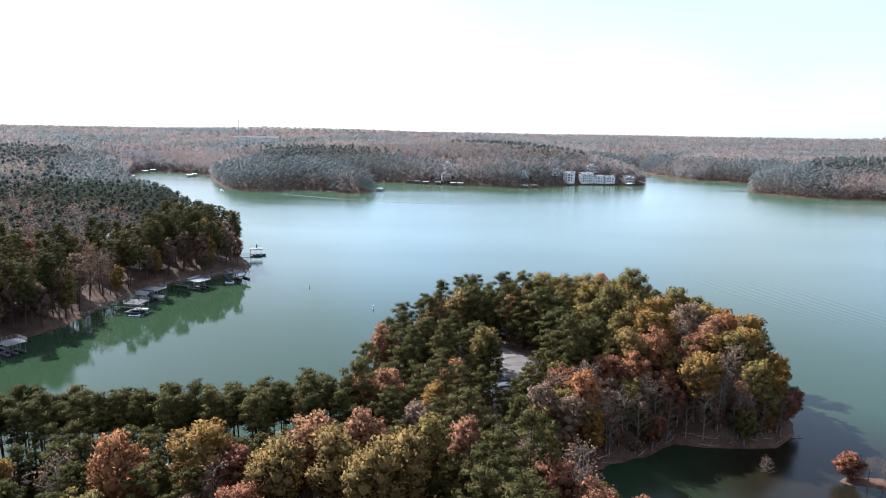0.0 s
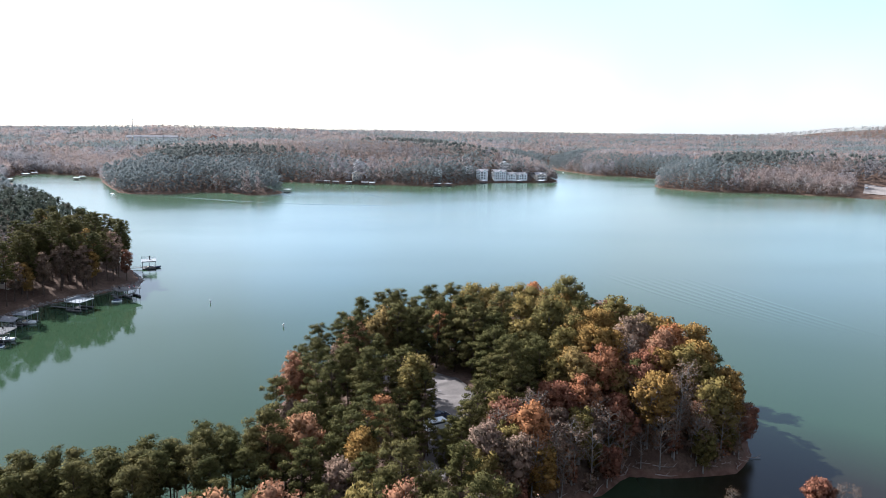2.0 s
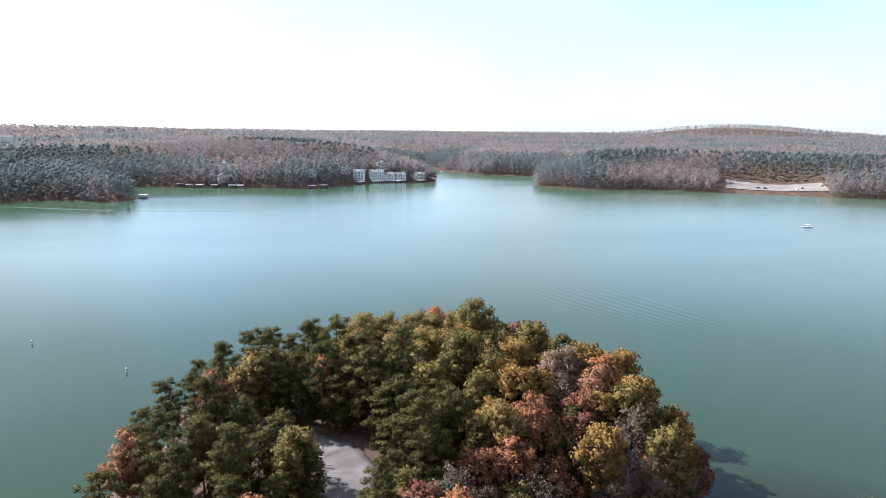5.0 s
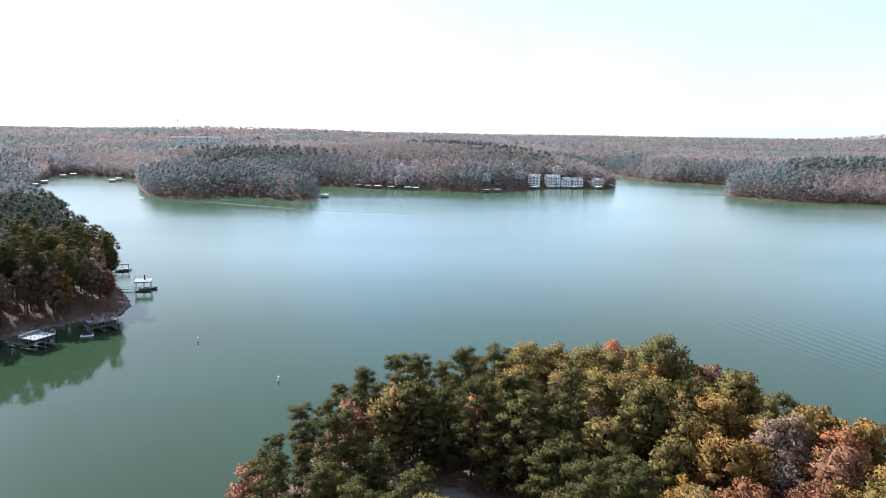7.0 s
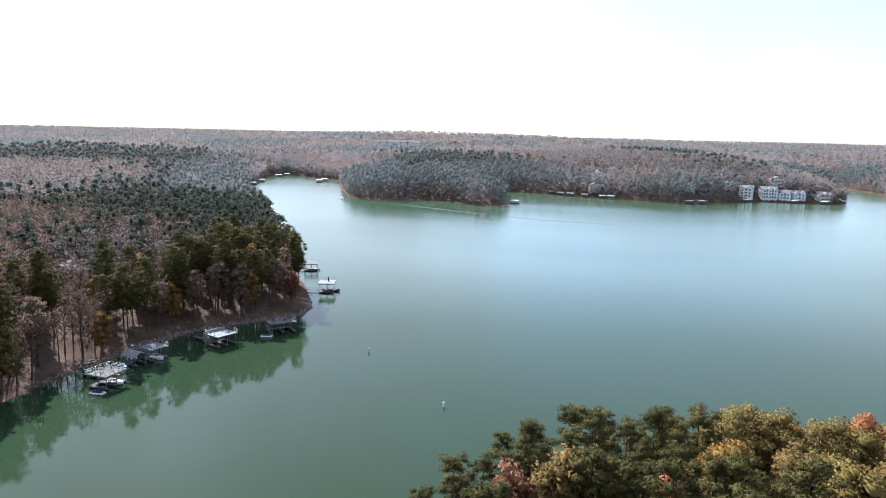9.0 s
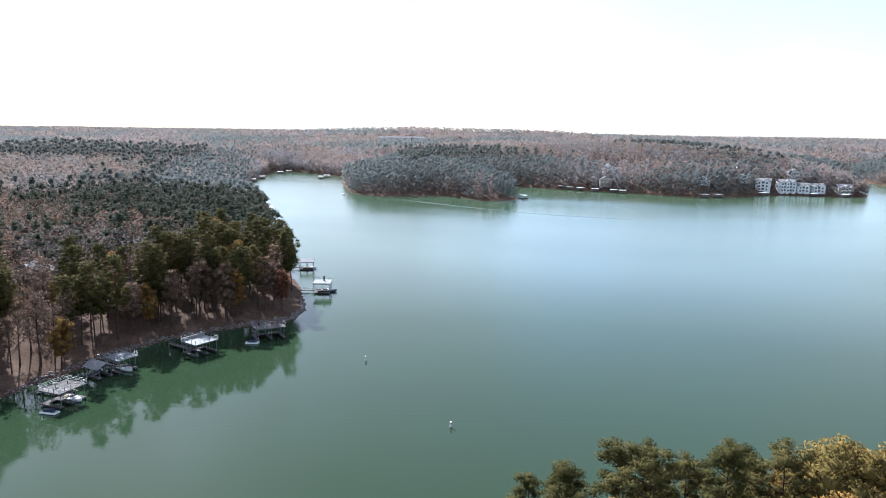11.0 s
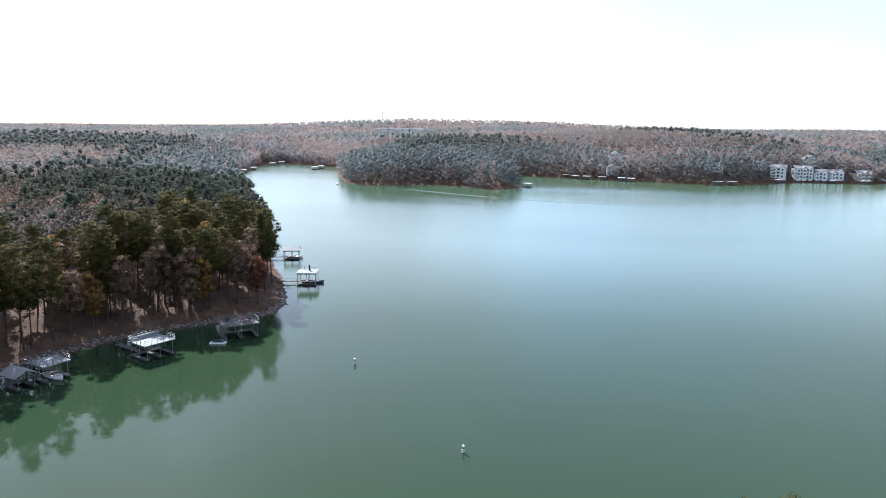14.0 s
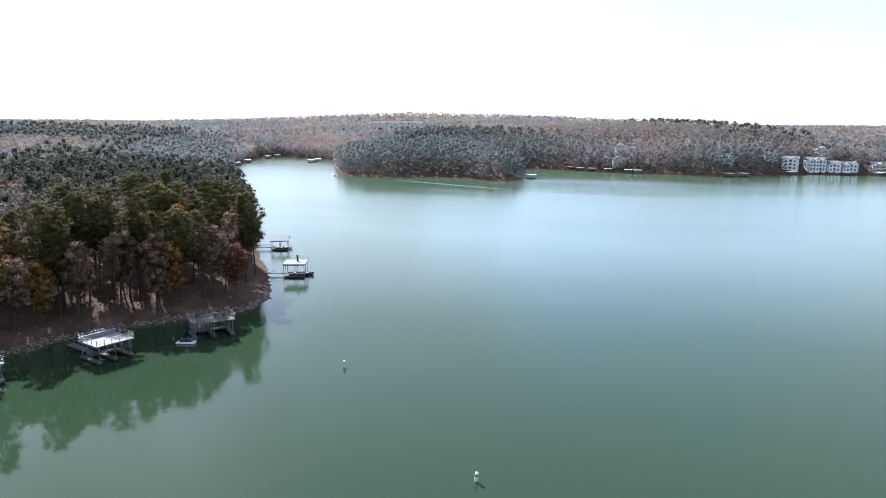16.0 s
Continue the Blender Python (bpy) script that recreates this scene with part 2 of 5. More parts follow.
def inland(x, y):
    """Metres from the shore: over land positive, over the lake negative."""
    x, y = np.asarray(x, float), np.asarray(y, float)
    px, py = x.ravel(), y.ravel()
    best, inside = np.full(px.shape, 1e18), np.zeros(px.shape, bool)
    for (ax, ay), (bx, by) in zip(LAKE, np.roll(LAKE, -1, axis=0)):
        dx, dy = bx - ax, by - ay
        s = np.clip(((px - ax) * dx + (py - ay) * dy) / (dx * dx + dy * dy), 0, 1)
        best = np.minimum(best, (px - ax - s * dx) ** 2 + (py - ay - s * dy) ** 2)
        if ay != by:
            inside ^= ((ay > py) != (by > py)) & (px < ax + (py - ay) * dx / dy)
    away = np.sqrt(best)
    wobble = 1.6 * np.sin(px * 0.31 + 1.3 * np.sin(py * 0.23)) * np.sin(py * 0.27 + 1.1 * np.sin(px * 0.19)) * np.clip(away / 4, 0.3, 1)
    return (np.where(inside, -away, away) + wobble).reshape(x.shape)


def bell(x, y, cx, cy, rx, ry):
    return np.exp(-((x - cx) / rx) ** 2 - ((y - cy) / ry) ** 2)


def swell(x, y):
    """Rolling country, about -1 to 1."""
    return (np.sin(x * 0.0071 + 1.0 + 0.8 * np.sin(y * 0.0043)) + np.sin(y * 0.0063 + 2.1 + 0.9 * np.sin(x * 0.0052))
            + 0.6 * np.sin((x + y) * 0.0137 + 0.5) + 0.6 * np.sin((x - 1.3 * y) * 0.0118 + 2.0)) / 3.2


def step(v):
    return 1 / (1 + np.exp(-np.clip(v, -40, 40)))


def ground_height(x, y):
    x, y = np.asarray(x, float), np.asarray(y, float)
    d = inland(x, y)
    home = step((x + 112) / 12) * step((222 - y) / 8)
    west = step((-60 - x) / 12) * step((760 - y) / 40) * (1 - home)
    low_west = west * (1 - np.clip((y - 430) / 400, 0, 1))
    high = 19.5 + 5 * swell(x, y) * (1 - 0.8 * low_west - 0.9 * home) - 12 * low_west - (10 + 3 * step((-6 - x) / 6)) * home
    reach = 55 - 30 * low_west - 38 * home
    up = 0.5 + high * (1 - np.exp(-np.maximum(d, 0) / reach)) - 0.5 * np.exp(-np.maximum(d, 0) / 1.2)
    far = np.clip((y - 500) / 900, 0, 1) * np.clip(d / 150, 0, 1)
    up = up + far * (25 * bell(x, y, -330, 1480, 420, 330) + 11 * bell(x, y, 20, 960, 170, 150)
                     + 60 * bell(x, y, 2720, 3300, 380, 600) + 4 * bell(x, y, 200, 3600, 2600, 500))
    up = up + 0.25 * np.sin(x * 0.7 + np.sin(y * 0.5)) * np.sin(y * 0.6) * np.clip(d / 6, 0, 1)
    level = bell(x, y, 548, 640, 62, 52)
    up = up * (1 - level) + np.minimum(up, 1.6) * level
    down = np.maximum(d * 0.22, -6.0)
    return np.where(d > 0, np.maximum(up, 0.02 + 0.08 * np.minimum(d, 3)), down)


def mesh_of(name, verts, faces, *mats):
    """A mesh from arrays of places and of faces that all have as many corners."""
    verts, faces = np.asarray(verts, np.float32), np.asarray(faces, np.int32)
    me = bpy.data.meshes.new(name)
    me.vertices.add(len(verts))
    me.vertices.foreach_set("co", verts.ravel())
    k = faces.shape[1]
    me.loops.add(faces.size)
    me.loops.foreach_set("vertex_index", faces.ravel())
    me.polygons.add(len(faces))
    me.polygons.foreach_set("loop_start", np.arange(0, faces.size, k, dtype=np.int32))
    me.update(calc_edges=True)
    for m in mats:
        me.materials.append(m)
    return me


def spread(low, high, dense_low, dense_high, fine, growth):
    """Grid lines: fine in the dense part, widening away from it."""
    lines = list(np.arange(dense_low, dense_high + 0.1, fine))
    for at, way, end in ((dense_low, -1, low), (dense_high, 1, high)):
        gap = fine
        while (end - at) * way > 0:
            gap *= growth
            at += way * gap
            lines.append(at)
    return np.array(sorted(lines))


def sheet(name, xs, ys, height, mat):
    gx, gy = np.meshgrid(xs, ys)
    gz = height(gx, gy)
    w, h = len(xs), len(ys)
    a = (np.arange(h - 1)[:, None] * w + np.arange(w - 1)).ravel()
    me = mesh_of(name, np.stack([gx, gy, gz], -1).reshape(-1, 3), np.stack([a, a + 1, a + w + 1, a + w], 1), mat)
    me.polygons.foreach_set("use_smooth", np.ones(len(me.polygons), bool))
    return new(name, me)


ground = tagged(sheet("ground", spread(-3400, 3400, -135, 120, 2.5, 1.03), spread(-300, 4800, 70, 330, 2.5, 1.03), ground_height, GROUND),
                "rolling red-brown ground strewn with fallen leaves, round the lake", "ground", kind="structure")
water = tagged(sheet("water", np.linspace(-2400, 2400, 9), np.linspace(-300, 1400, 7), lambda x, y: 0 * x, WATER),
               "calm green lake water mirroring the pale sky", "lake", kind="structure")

# ---- trees ----
rng = np.random.default_rng(7)


def part(name, me, parent, label=""):
    """A mesh as one object under a thing or under a part."""
    ob = new(name, me)
    ob.parent = parent
    return tagged(ob, label)


def unit(v):
    return v / np.maximum(np.linalg.norm(v, axis=-1, keepdims=True), 1e-9)


def leaf_tris(centres, facing, size, slim):
    """A small three-cornered leaf spray at each place."""
    n = len(centres)
    side = unit(np.cross(facing, unit(rng.normal(size=(n, 3)))))
    other = np.cross(facing, side)
    turn = rng.uniform(0, 6.28, (n, 1)) + np.array([0.0, 2.1, 4.2]) + rng.uniform(-0.5, 0.5, (n, 3))
    reach = size[:, None] * rng.uniform(0.45, 0.8, (n, 3))
    corners = (centres[:, None] + (reach * np.cos(turn))[..., None] * side[:, None]
               + (reach * np.sin(turn) * slim)[..., None] * other[:, None])
    return corners.reshape(-1, 3)


ICO = bmesh.new()
bmesh.ops.create_icosphere(ICO, subdivisions=1, radius=1.0)
ICO_V = np.array([v.co for v in ICO.verts])
ICO_F = np.array([[v.index for v in f.verts] for f in ICO.faces])
ICO.free()


def leaf_cloud(puffs, count, size, slim=1.0, ragged=0.6, up=0.35, core=0.62, lift=0.3):
    """A crown: leaf sprays round clumps, each given as x, y, z, radius, half height, with denser twigs and leaves at the heart
    of each clump. Gives places, faces and the soft normals of the clumps."""
    puffs = np.asarray(puffs)
    weight = puffs[:, 3] ** 2
    pick = rng.choice(len(puffs), count, p=weight / weight.sum())
    way = unit(rng.normal(size=(count, 3)) + (0, 0, 0.25))
    shell = 0.5 + 0.58 * np.sqrt(rng.uniform(0, 1, (count, 1)))
    c = puffs[pick]
    centres = c[:, :3] + way * shell * np.stack([c[:, 3], c[:, 3], c[:, 4]], 1)
    heart = puffs[:, :3].mean(axis=0) - (0, 0, 1.0)
    soft = unit(0.75 * way + 0.45 * unit(centres - heart) + 0.4 * ragged * rng.normal(size=(count, 3)) + (0, 0, lift))
    facing = unit(way + ragged * rng.normal(size=(count, 3)) + (0, 0, up))
    facing *= np.where((facing * soft).sum(axis=1, keepdims=True) < 0, -1.0, 1.0)
    verts = [leaf_tris(centres, facing, size * rng.uniform(0.7, 1.3, count), slim)]
    faces, normals, first = [np.arange(3 * count).reshape(-1, 3)], [np.repeat(soft, 3, axis=0)], 3 * count
    if core:
        for x, y, z, r, h in puffs:
            verts.append(ICO_V * rng.uniform(0.6, 1.15, (len(ICO_V), 1)) * core * (r, r, h) + (x, y, z))
            faces.append(ICO_F + first)
            normals.append(unit(ICO_V + 0.6 * unit(np.array([x, y, z]) - heart) + (0, 0, lift)))
            first += len(ICO_V)
    return np.concatenate(verts), np.concatenate(faces), np.concatenate(normals)


def tubes(lines):
    """Tapered limbs: each line is its places, its radii and its number of sides."""
    verts, faces, base = [], [], 0
    for places, radii, sides in lines:
        places = np.asarray(places, float)
        along = unit(np.gradient(places, axis=0))
        side = unit(np.cross(along, (0.31, 0.95, 0.02)))
        other = np.cross(along, side)
        turn = np.arange(sides) * 2 * np.pi / sides
        ring = (places[:, None] + np.asarray(radii)[:, None, None] * (np.cos(turn)[None, :, None] * side[:, None]
                                                                     + np.sin(turn)[None, :, None] * other[:, None]))
        verts.append(ring.reshape(-1, 3))
        k = np.arange(sides)
        for s in range(len(places) - 1):
            a = base + s * sides
            faces.append(np.stack([a + k, a + (k + 1) % sides, a + sides + (k + 1) % sides, a + sides + k], 1))
        base += len(places) * sides
    return np.concatenate(verts), np.concatenate(faces)


def trunk_line(height, radius, lean, sides=7):
    up = np.linspace(0, 1, 6)
    sway = np.cumsum(rng.normal(0, lean, (6, 2)), axis=0) * height * up[:, None]
    places = np.stack([sway[:, 0], sway[:, 1], up * height - 0.4 * (up == 0)], 1)
    return places, radius * (1.25 - 0.25 * np.minimum(1, up * 8)) * (1 - 0.82 * up), sides


def along_trunk(line, z):
    places = line[0]
    return np.array([np.interp(z, places[:, 2], places[:, 0]), np.interp(z, places[:, 2], places[:, 1]), z])


def limb(line, z, tip, radius, sides=4):
    foot = along_trunk(line, z)
    mid = foot + (tip - foot) * 0.55 + (0, 0, 0.25)
    return np.array([foot, mid, tip]), np.array([radius, radius * 0.6, radius * 0.2]), sides


def pine_shape(height, spread_m, bare, clumps, leaves, size, ragged=0.6, up=0.35, plump=1.0, core=0.62):
    """A tall pine: a bare straight trunk and a ragged crown of flat clumps."""
    line = trunk_line(height, 0.12 + height * 0.004, 0.006)
    lines, puffs = [line], []
    for n in range(clumps):
        u = (n + rng.uniform(0, 1)) / clumps
        z = height * (bare + (1 - bare) * u * 0.97)
        wide = spread_m * (math.sin(math.pi * (0.2 + 0.64 * u)) ** 0.8) * rng.uniform(0.35, 1.1)
        a = n * 2.4 + rng.uniform(-0.5, 0.5)
        r = rng.uniform(0.8, 1.35) * (1.1 - 0.35 * u) * plump
        tip = along_trunk(line, z) + (wide * math.cos(a), wide * math.sin(a), 0.1 * wide)
        puffs.append((*tip, r, r * rng.uniform(0.45, 0.7)))
        if n % 2 == 0:
            lines.append(limb(line, max(1.0, z - 0.25 * wide), tip, 0.07, 3))
    for n in range(5):
        z = height * rng.uniform(0.5 * bare, bare)
        a = rng.uniform(0, 6.28)
        tip = along_trunk(line, z) + (1.5 * math.cos(a), 1.5 * math.sin(a), 0.2)
        lines.append(limb(line, z, tip, 0.04, 3))
    for at, r in ((0.96, 1.15), (0.9, 1.4)):
        puffs.append((*along_trunk(line, height * at), r * plump, 0.9 * plump))
    return lines, leaf_cloud(puffs, leaves, size, 0.36 if plump < 1.05 else 0.9, ragged, up, core, 0.3 if plump < 1.05 else 1.1)


def broad_shape(height, spread_m, low, clumps, leaves, size, ragged=0.6, up=0.35, plump=1.0, core=0.62):
    """A broad-leaved tree: a forked trunk and a billowing uneven crown."""
    line = trunk_line(height * 0.9, 0.19 + height * 0.005, 0.014)
    lines, puffs = [line], []
    mid, half = height * (low + 1) / 2, height * (1 - low) / 2
    squash = rng.uniform(0.75, 1.2, 8)
    for n in range(clumps):
        up = 1 - 2 * (n + 0.5) / clumps
        a = n * 2.4 + rng.uniform(-0.3, 0.3)
        ring = math.sqrt(max(0.0, 1 - up * up)) * squash[int(a * 8 / 6.2832) % 8]
        deep = rng.uniform(0.55, 1.0)
        belly = 1.0 if up > 0 else 1.0 + 0.1 * up
        r = rng.uniform(1.0, 1.75) * spread_m / 4.0 * plump
        centre = along_trunk(line, min(mid + up * half, height * 0.85))
        tip = np.array([centre[0] + spread_m * ring * deep * belly * math.cos(a) * 0.85,
                        centre[1] + spread_m * ring * deep * belly * math.sin(a) * 0.85, mid + up * half * deep * 0.92])
        puffs.append((*tip, r, r * rng.uniform(0.65, 0.95)))
        if n % 3 == 0:
            lines.append(limb(line, max(height * 0.18, tip[2] - spread_m * 0.8), tip, 0.1, 4))
    return lines, leaf_cloud(puffs, leaves, size, 0.9, ragged, up, core, 0.3 if plump < 1.05 else 1.1)


def bare_shape(height, spread_m, leaves, size):
    """A leafless tree: forked limbs and twigs, with a few last leaves."""
    line = trunk_line(height * 0.95, 0.14 + height * 0.004, 0.012)
    lines, puffs = [line], []
    for n in range(16):
        z = height * (0.28 + 0.62 * n / 16)
        a = n * 2.4 + rng.uniform(-0.5, 0.5)
        out = spread_m * (1.1 - 0.75 * n / 16) * rng.uniform(0.6, 1.0)
        tip = along_trunk(line, z) + (out * math.cos(a), out * math.sin(a), out * rng.uniform(0.7, 1.1))
        bough = limb(line, z, tip, 0.075, 4)
        lines.append(bough)
        for k in range(5):
            s = rng.uniform(0.35, 1.0)
            foot = bough[0][0] + (tip - bough[0][0]) * s
            end = foot + unit(np.array([math.cos(a), math.sin(a), 0.9]) + 0.8 * rng.normal(size=3)) * rng.uniform(0.8, 1.9)
            lines.append((np.array([foot, (foot + end) / 2 + 0.08 * rng.normal(size=3), end]), np.array([0.035, 0.025, 0.012]), 3))
            puffs.append((*end, 0.7, 0.6))
    return lines, leaf_cloud(puffs, leaves, size, 0.8, core=0)


def tree_kind(name, label, category, group, shape, bark, leaf):
    """A tree as an Empty with a trunk and a crown under it."""
    lines, crown = shape
    verts, faces = tubes(lines)
    thing = tagged(new(name), label, category, group)
    part("trunk", mesh_of("trunk", verts, faces, bark), thing)
    leaves = mesh_of("crown", crown[0], crown[1], leaf)
    leaves.normals_split_custom_set_from_vertices(crown[2].astype(np.float32))
    part("crown", leaves, thing)
    return [thing, False]


def plant(kind, x, y, size, turn):
    """Puts a tree of the kind at a place on the ground: the first is the kind itself, the others are copies."""
    m = pose(x, y, float(ground_height(x, y)) - 0.1, rng.uniform(-2, 2), rng.uniform(-2, 2), turn)
    if not kind[1]:
        kind[1] = size
        kind[0].matrix_basis = m @ Matrix.Scale(size, 4)
        return kind[0]
    size /= kind[1]
    return copy_thing(kind[0], m @ Matrix.Diagonal((size, size, size * rng.uniform(0.94, 1.06), 1)))


NEAR_GROUP, WEST_GROUP = "trees on the near peninsula", "trees on the wooded west shore"
WORDS = {"olive": "olive-green", "gold": "golden", "yellow": "pale yellow", "orange": "bright orange", "rust": "rust-brown",
         "red": "deep red", "rose": "dusty rose-red", "salmon": "salmon-orange", "tan": "dry tan"}


def stand(fine):
    """The kinds of tree of the near land, with smaller and more leaves on the side that the camera flies close over."""
    many, small = (3.0, 0.56) if fine else (1.5, 0.8)
    pines = [tree_kind("pine_tree", "tall pine with dark green needles and a bare trunk", "pine tree", NEAR_GROUP,
                       pine_shape(h, s, b, 34, int(2300 * many), 0.58 * small), BARK, PINE)
             for h, s, b in ((16.5, 3.1, 0.45), (15.0, 2.7, 0.5), (17.0, 3.4, 0.4), (14.0, 3.0, 0.38))]
    full = [tree_kind("pine_tree", "full pine with olive-green needles down its sides", "pine tree", NEAR_GROUP,
                      pine_shape(h, s, b, 46, int(2600 * many), 0.64 * small), BARK, PINE)
            for h, s, b in ((15.0, 3.6, 0.16), (12.5, 3.3, 0.12))]
    broad = {tint: [tree_kind("broadleaf_tree", f"broad-leaved tree with {WORDS[tint]} autumn leaves", "tree", NEAR_GROUP,
                              broad_shape(h, s, low, 40, int(2500 * many), 0.56 * small), GREY_BARK, LEAVES[tint])
                    for h, s, low in ((15.5, 4.3, 0.2), (13.0, 3.6, 0.16))] for tint in WORDS}
    bare = [tree_kind("bare_tree", "nearly leafless grey tree with fine upright twigs", "bare tree", NEAR_GROUP,
                      bare_shape(h, s, 700, 0.3), GREY_BARK, LEAVES["tan"]) for h, s in ((14.5, 3.4), (12.5, 3.0), (16.0, 3.0))]
    return pines, full, broad, bare


STANDS = {False: stand(False), True: stand(True)}
WEST_PINES = [tree_kind("pine_tree", "tall dark pine on the wooded shore with a bare trunk", "pine tree", WEST_GROUP,
                        pine_shape(h, s, b, 58, 4800, 0.46, plump=1.04), BARK, PINE) for h, s, b in ((23.0, 3.1, 0.4), (21.0, 2.8, 0.44), (22.0, 3.3, 0.34))]
WEST_BROAD = {tint: [tree_kind("broadleaf_tree", f"broad-leaved tree on the shore with {WORDS[tint]} autumn leaves", "tree", WEST_GROUP,
                               broad_shape(17.0, 3.6, 0.2, 36, 3400, 0.4), BARK, LEAVES[tint])] for tint in ("gold", "rust", "tan", "olive", "orange")}
WEST_BARE = [tree_kind("bare_tree", "nearly leafless brown tree among shore pines", "bare tree", WEST_GROUP,
                       bare_shape(16.0, 3.2, 900, 0.34), BARK, LEAVES["tan"])]
EVERY = [k for st in STANDS.values() for k in (*st[0], *st[1], *st[3], *(t for two in st[2].values() for t in two))]
EVERY += WEST_PINES + WEST_BARE + [t for two in WEST_BROAD.values() for t in two]

ROAD = np.array(((10, 121), (12, 128), (13.5, 136), (17.5, 149), (15, 158), (6, 164.5), (0, 166)), float)


def road_gap(x, y):
    """Metres from the middle of the park road."""
    best = 1e9
    for (ax, ay), (bx, by) in zip(ROAD[:-1], ROAD[1:]):
        s = min(1.0, max(0.0, ((x - ax) * (bx - ax) + (y - ay) * (by - ay)) / ((bx - ax) ** 2 + (by - ay) ** 2)))
        best = min(best, math.hypot(x - ax - s * (bx - ax), y - ay - s * (by - ay)))
    return best


# single trees that stand out by their colour: tint, place, size
MARKED = (("pink", -14, 157, 0.95), ("salmon", -15, 123, 0.9), ("salmon", -10, 124, 0.85), ("gold", 24.7, 177, 0.98), ("olive", 39.7, 191, 1.06), ("olive", 26, 188, 1.02), ("orange", 18.8, 174, 0.85), ("olive", 37.5, 174, 1.03),
          ("orange", 44.8, 194, 1.06), ("olive", 54, 189, 1.12), ("gold", 47, 154, 1.05), ("rose", 61, 151, 1.0), ("orange", 68, 161, 1.05),
          ("red", 46, 144, 1.0), ("gold", 68, 149, 1.0), ("gold", 54, 136, 0.95), ("olive", 66, 135, 1.0), ("orange", 27, 126, 0.95),
          ("rust", 47, 134, 0.85), ("tan", 57, 158, 1.05), ("tan", 22, 119, 0.85), ("orange", 2, 133, 0.7), ("yellow", 5, 173, 0.97),
          ("red", 41, 138, 0.85), ("rose", -2, 173, 0.85), ("olive", 41, 165, 1.05), ("olive", 9, 143, 0.85), ("orange", -43, 86, 1.0),
          ("salmon", -18, 93, 1.05), ("gold", -34, 93, 1.0), ("rose", 4, 98, 0.8), ("yellow", -13, 87, 1.05), ("yellow", -9, 80, 1.05), ("rose", -11, 95, 0.95),
          ("yellow", -21, 84, 1.0), ("olive", -2, 92, 0.95), ("yellow", -4, 85, 1.0), ("tan", 18, 120, 0.85), ("olive", 33.6, 195, 1.06), ("olive", 62, 178, 1.0))
taken = []
for n, (x, y) in enumerate(((24.5, 147), (22.5, 141), (20, 135.5), (8, 131), (27, 152), (6, 138), (17.5, 129), (8.5, 147), (9, 153.5), (24.5, 156), (11, 141))):
    plant(STANDS[False][1][n % 2], x, y, 0.72, 50.0 * n)
    taken.append((x, y, 2.6))
for n, (x, y) in enumerate(((10.3, 129), (14.2, 130), (17.2, 132.5), (13, 126), (16, 127.5))):
    plant(STANDS[False][1][n % 2], x, y, 0.56, 70.0 * n)
    taken.append((x, y, 2.2))
for n, (x, y) in enumerate(((26.5, 153), (26, 158), (23.6, 161.8), (20, 165.2), (16.4, 168.6), (12.2, 171.4), (7.8, 172.6), (28, 163), (23.5, 168))):
    plant(STANDS[False][1][n % 2], x, y, 1.0 + 0.06 * (n % 3), 40.0 * n)
    taken.append((x, y, 2.6))
for n, (x, y, high) in enumerate(((-10.2, 178, 14), (0, 179, 17), (8.8, 183, 18), (16.2, 185, 18), (22.6, 187, 18), (13, 191, 16), (5, 187, 16.5), (-4, 186, 14), (19, 195, 16))):
    plant(STANDS[True][0][2 * (n % 2)], x, y, high / (16.5, 17.0)[n % 2], 50.0 * n)
    taken.append((x, y, 2.8))
for tint, x, y, size in MARKED:
    kind = STANDS[y > 176 and x < 58][2]["rose" if tint == "pink" else tint]
    plant(kind[0], x, y, size, rng.uniform(0, 360))
    taken.append((x, y, 3.6 * size))
round_bush = tree_kind("bush", "round rust-red bush on the sandy spit", "bush", "", broad_shape(5.2, 2.5, 0.02, 30, 2600, 0.3), GREY_BARK, LEAVES["rust"])
plant(round_bush, 74.5, 117.7, 1.0, 40)
for x, y, size in ((61, 120.5, 0.42), (77.5, 116.5, 0.36), (80, 116, 0.3), (97, 127, 0.5)):
    plant(STANDS[False][3][1], x, y, size, 70.0 * x)


def jittered(x0, x1, y0, y1, gap):
    gx, gy = np.meshgrid(np.arange(x0, x1, gap), np.arange(y0, y1, gap * 0.87))
    gx = gx + (np.arange(gx.shape[0]) % 2)[:, None] * gap / 2
    return (np.stack([gx, gy], -1) + rng.uniform(-0.36, 0.36, (*gx.shape, 2)) * gap).reshape(-1, 2)


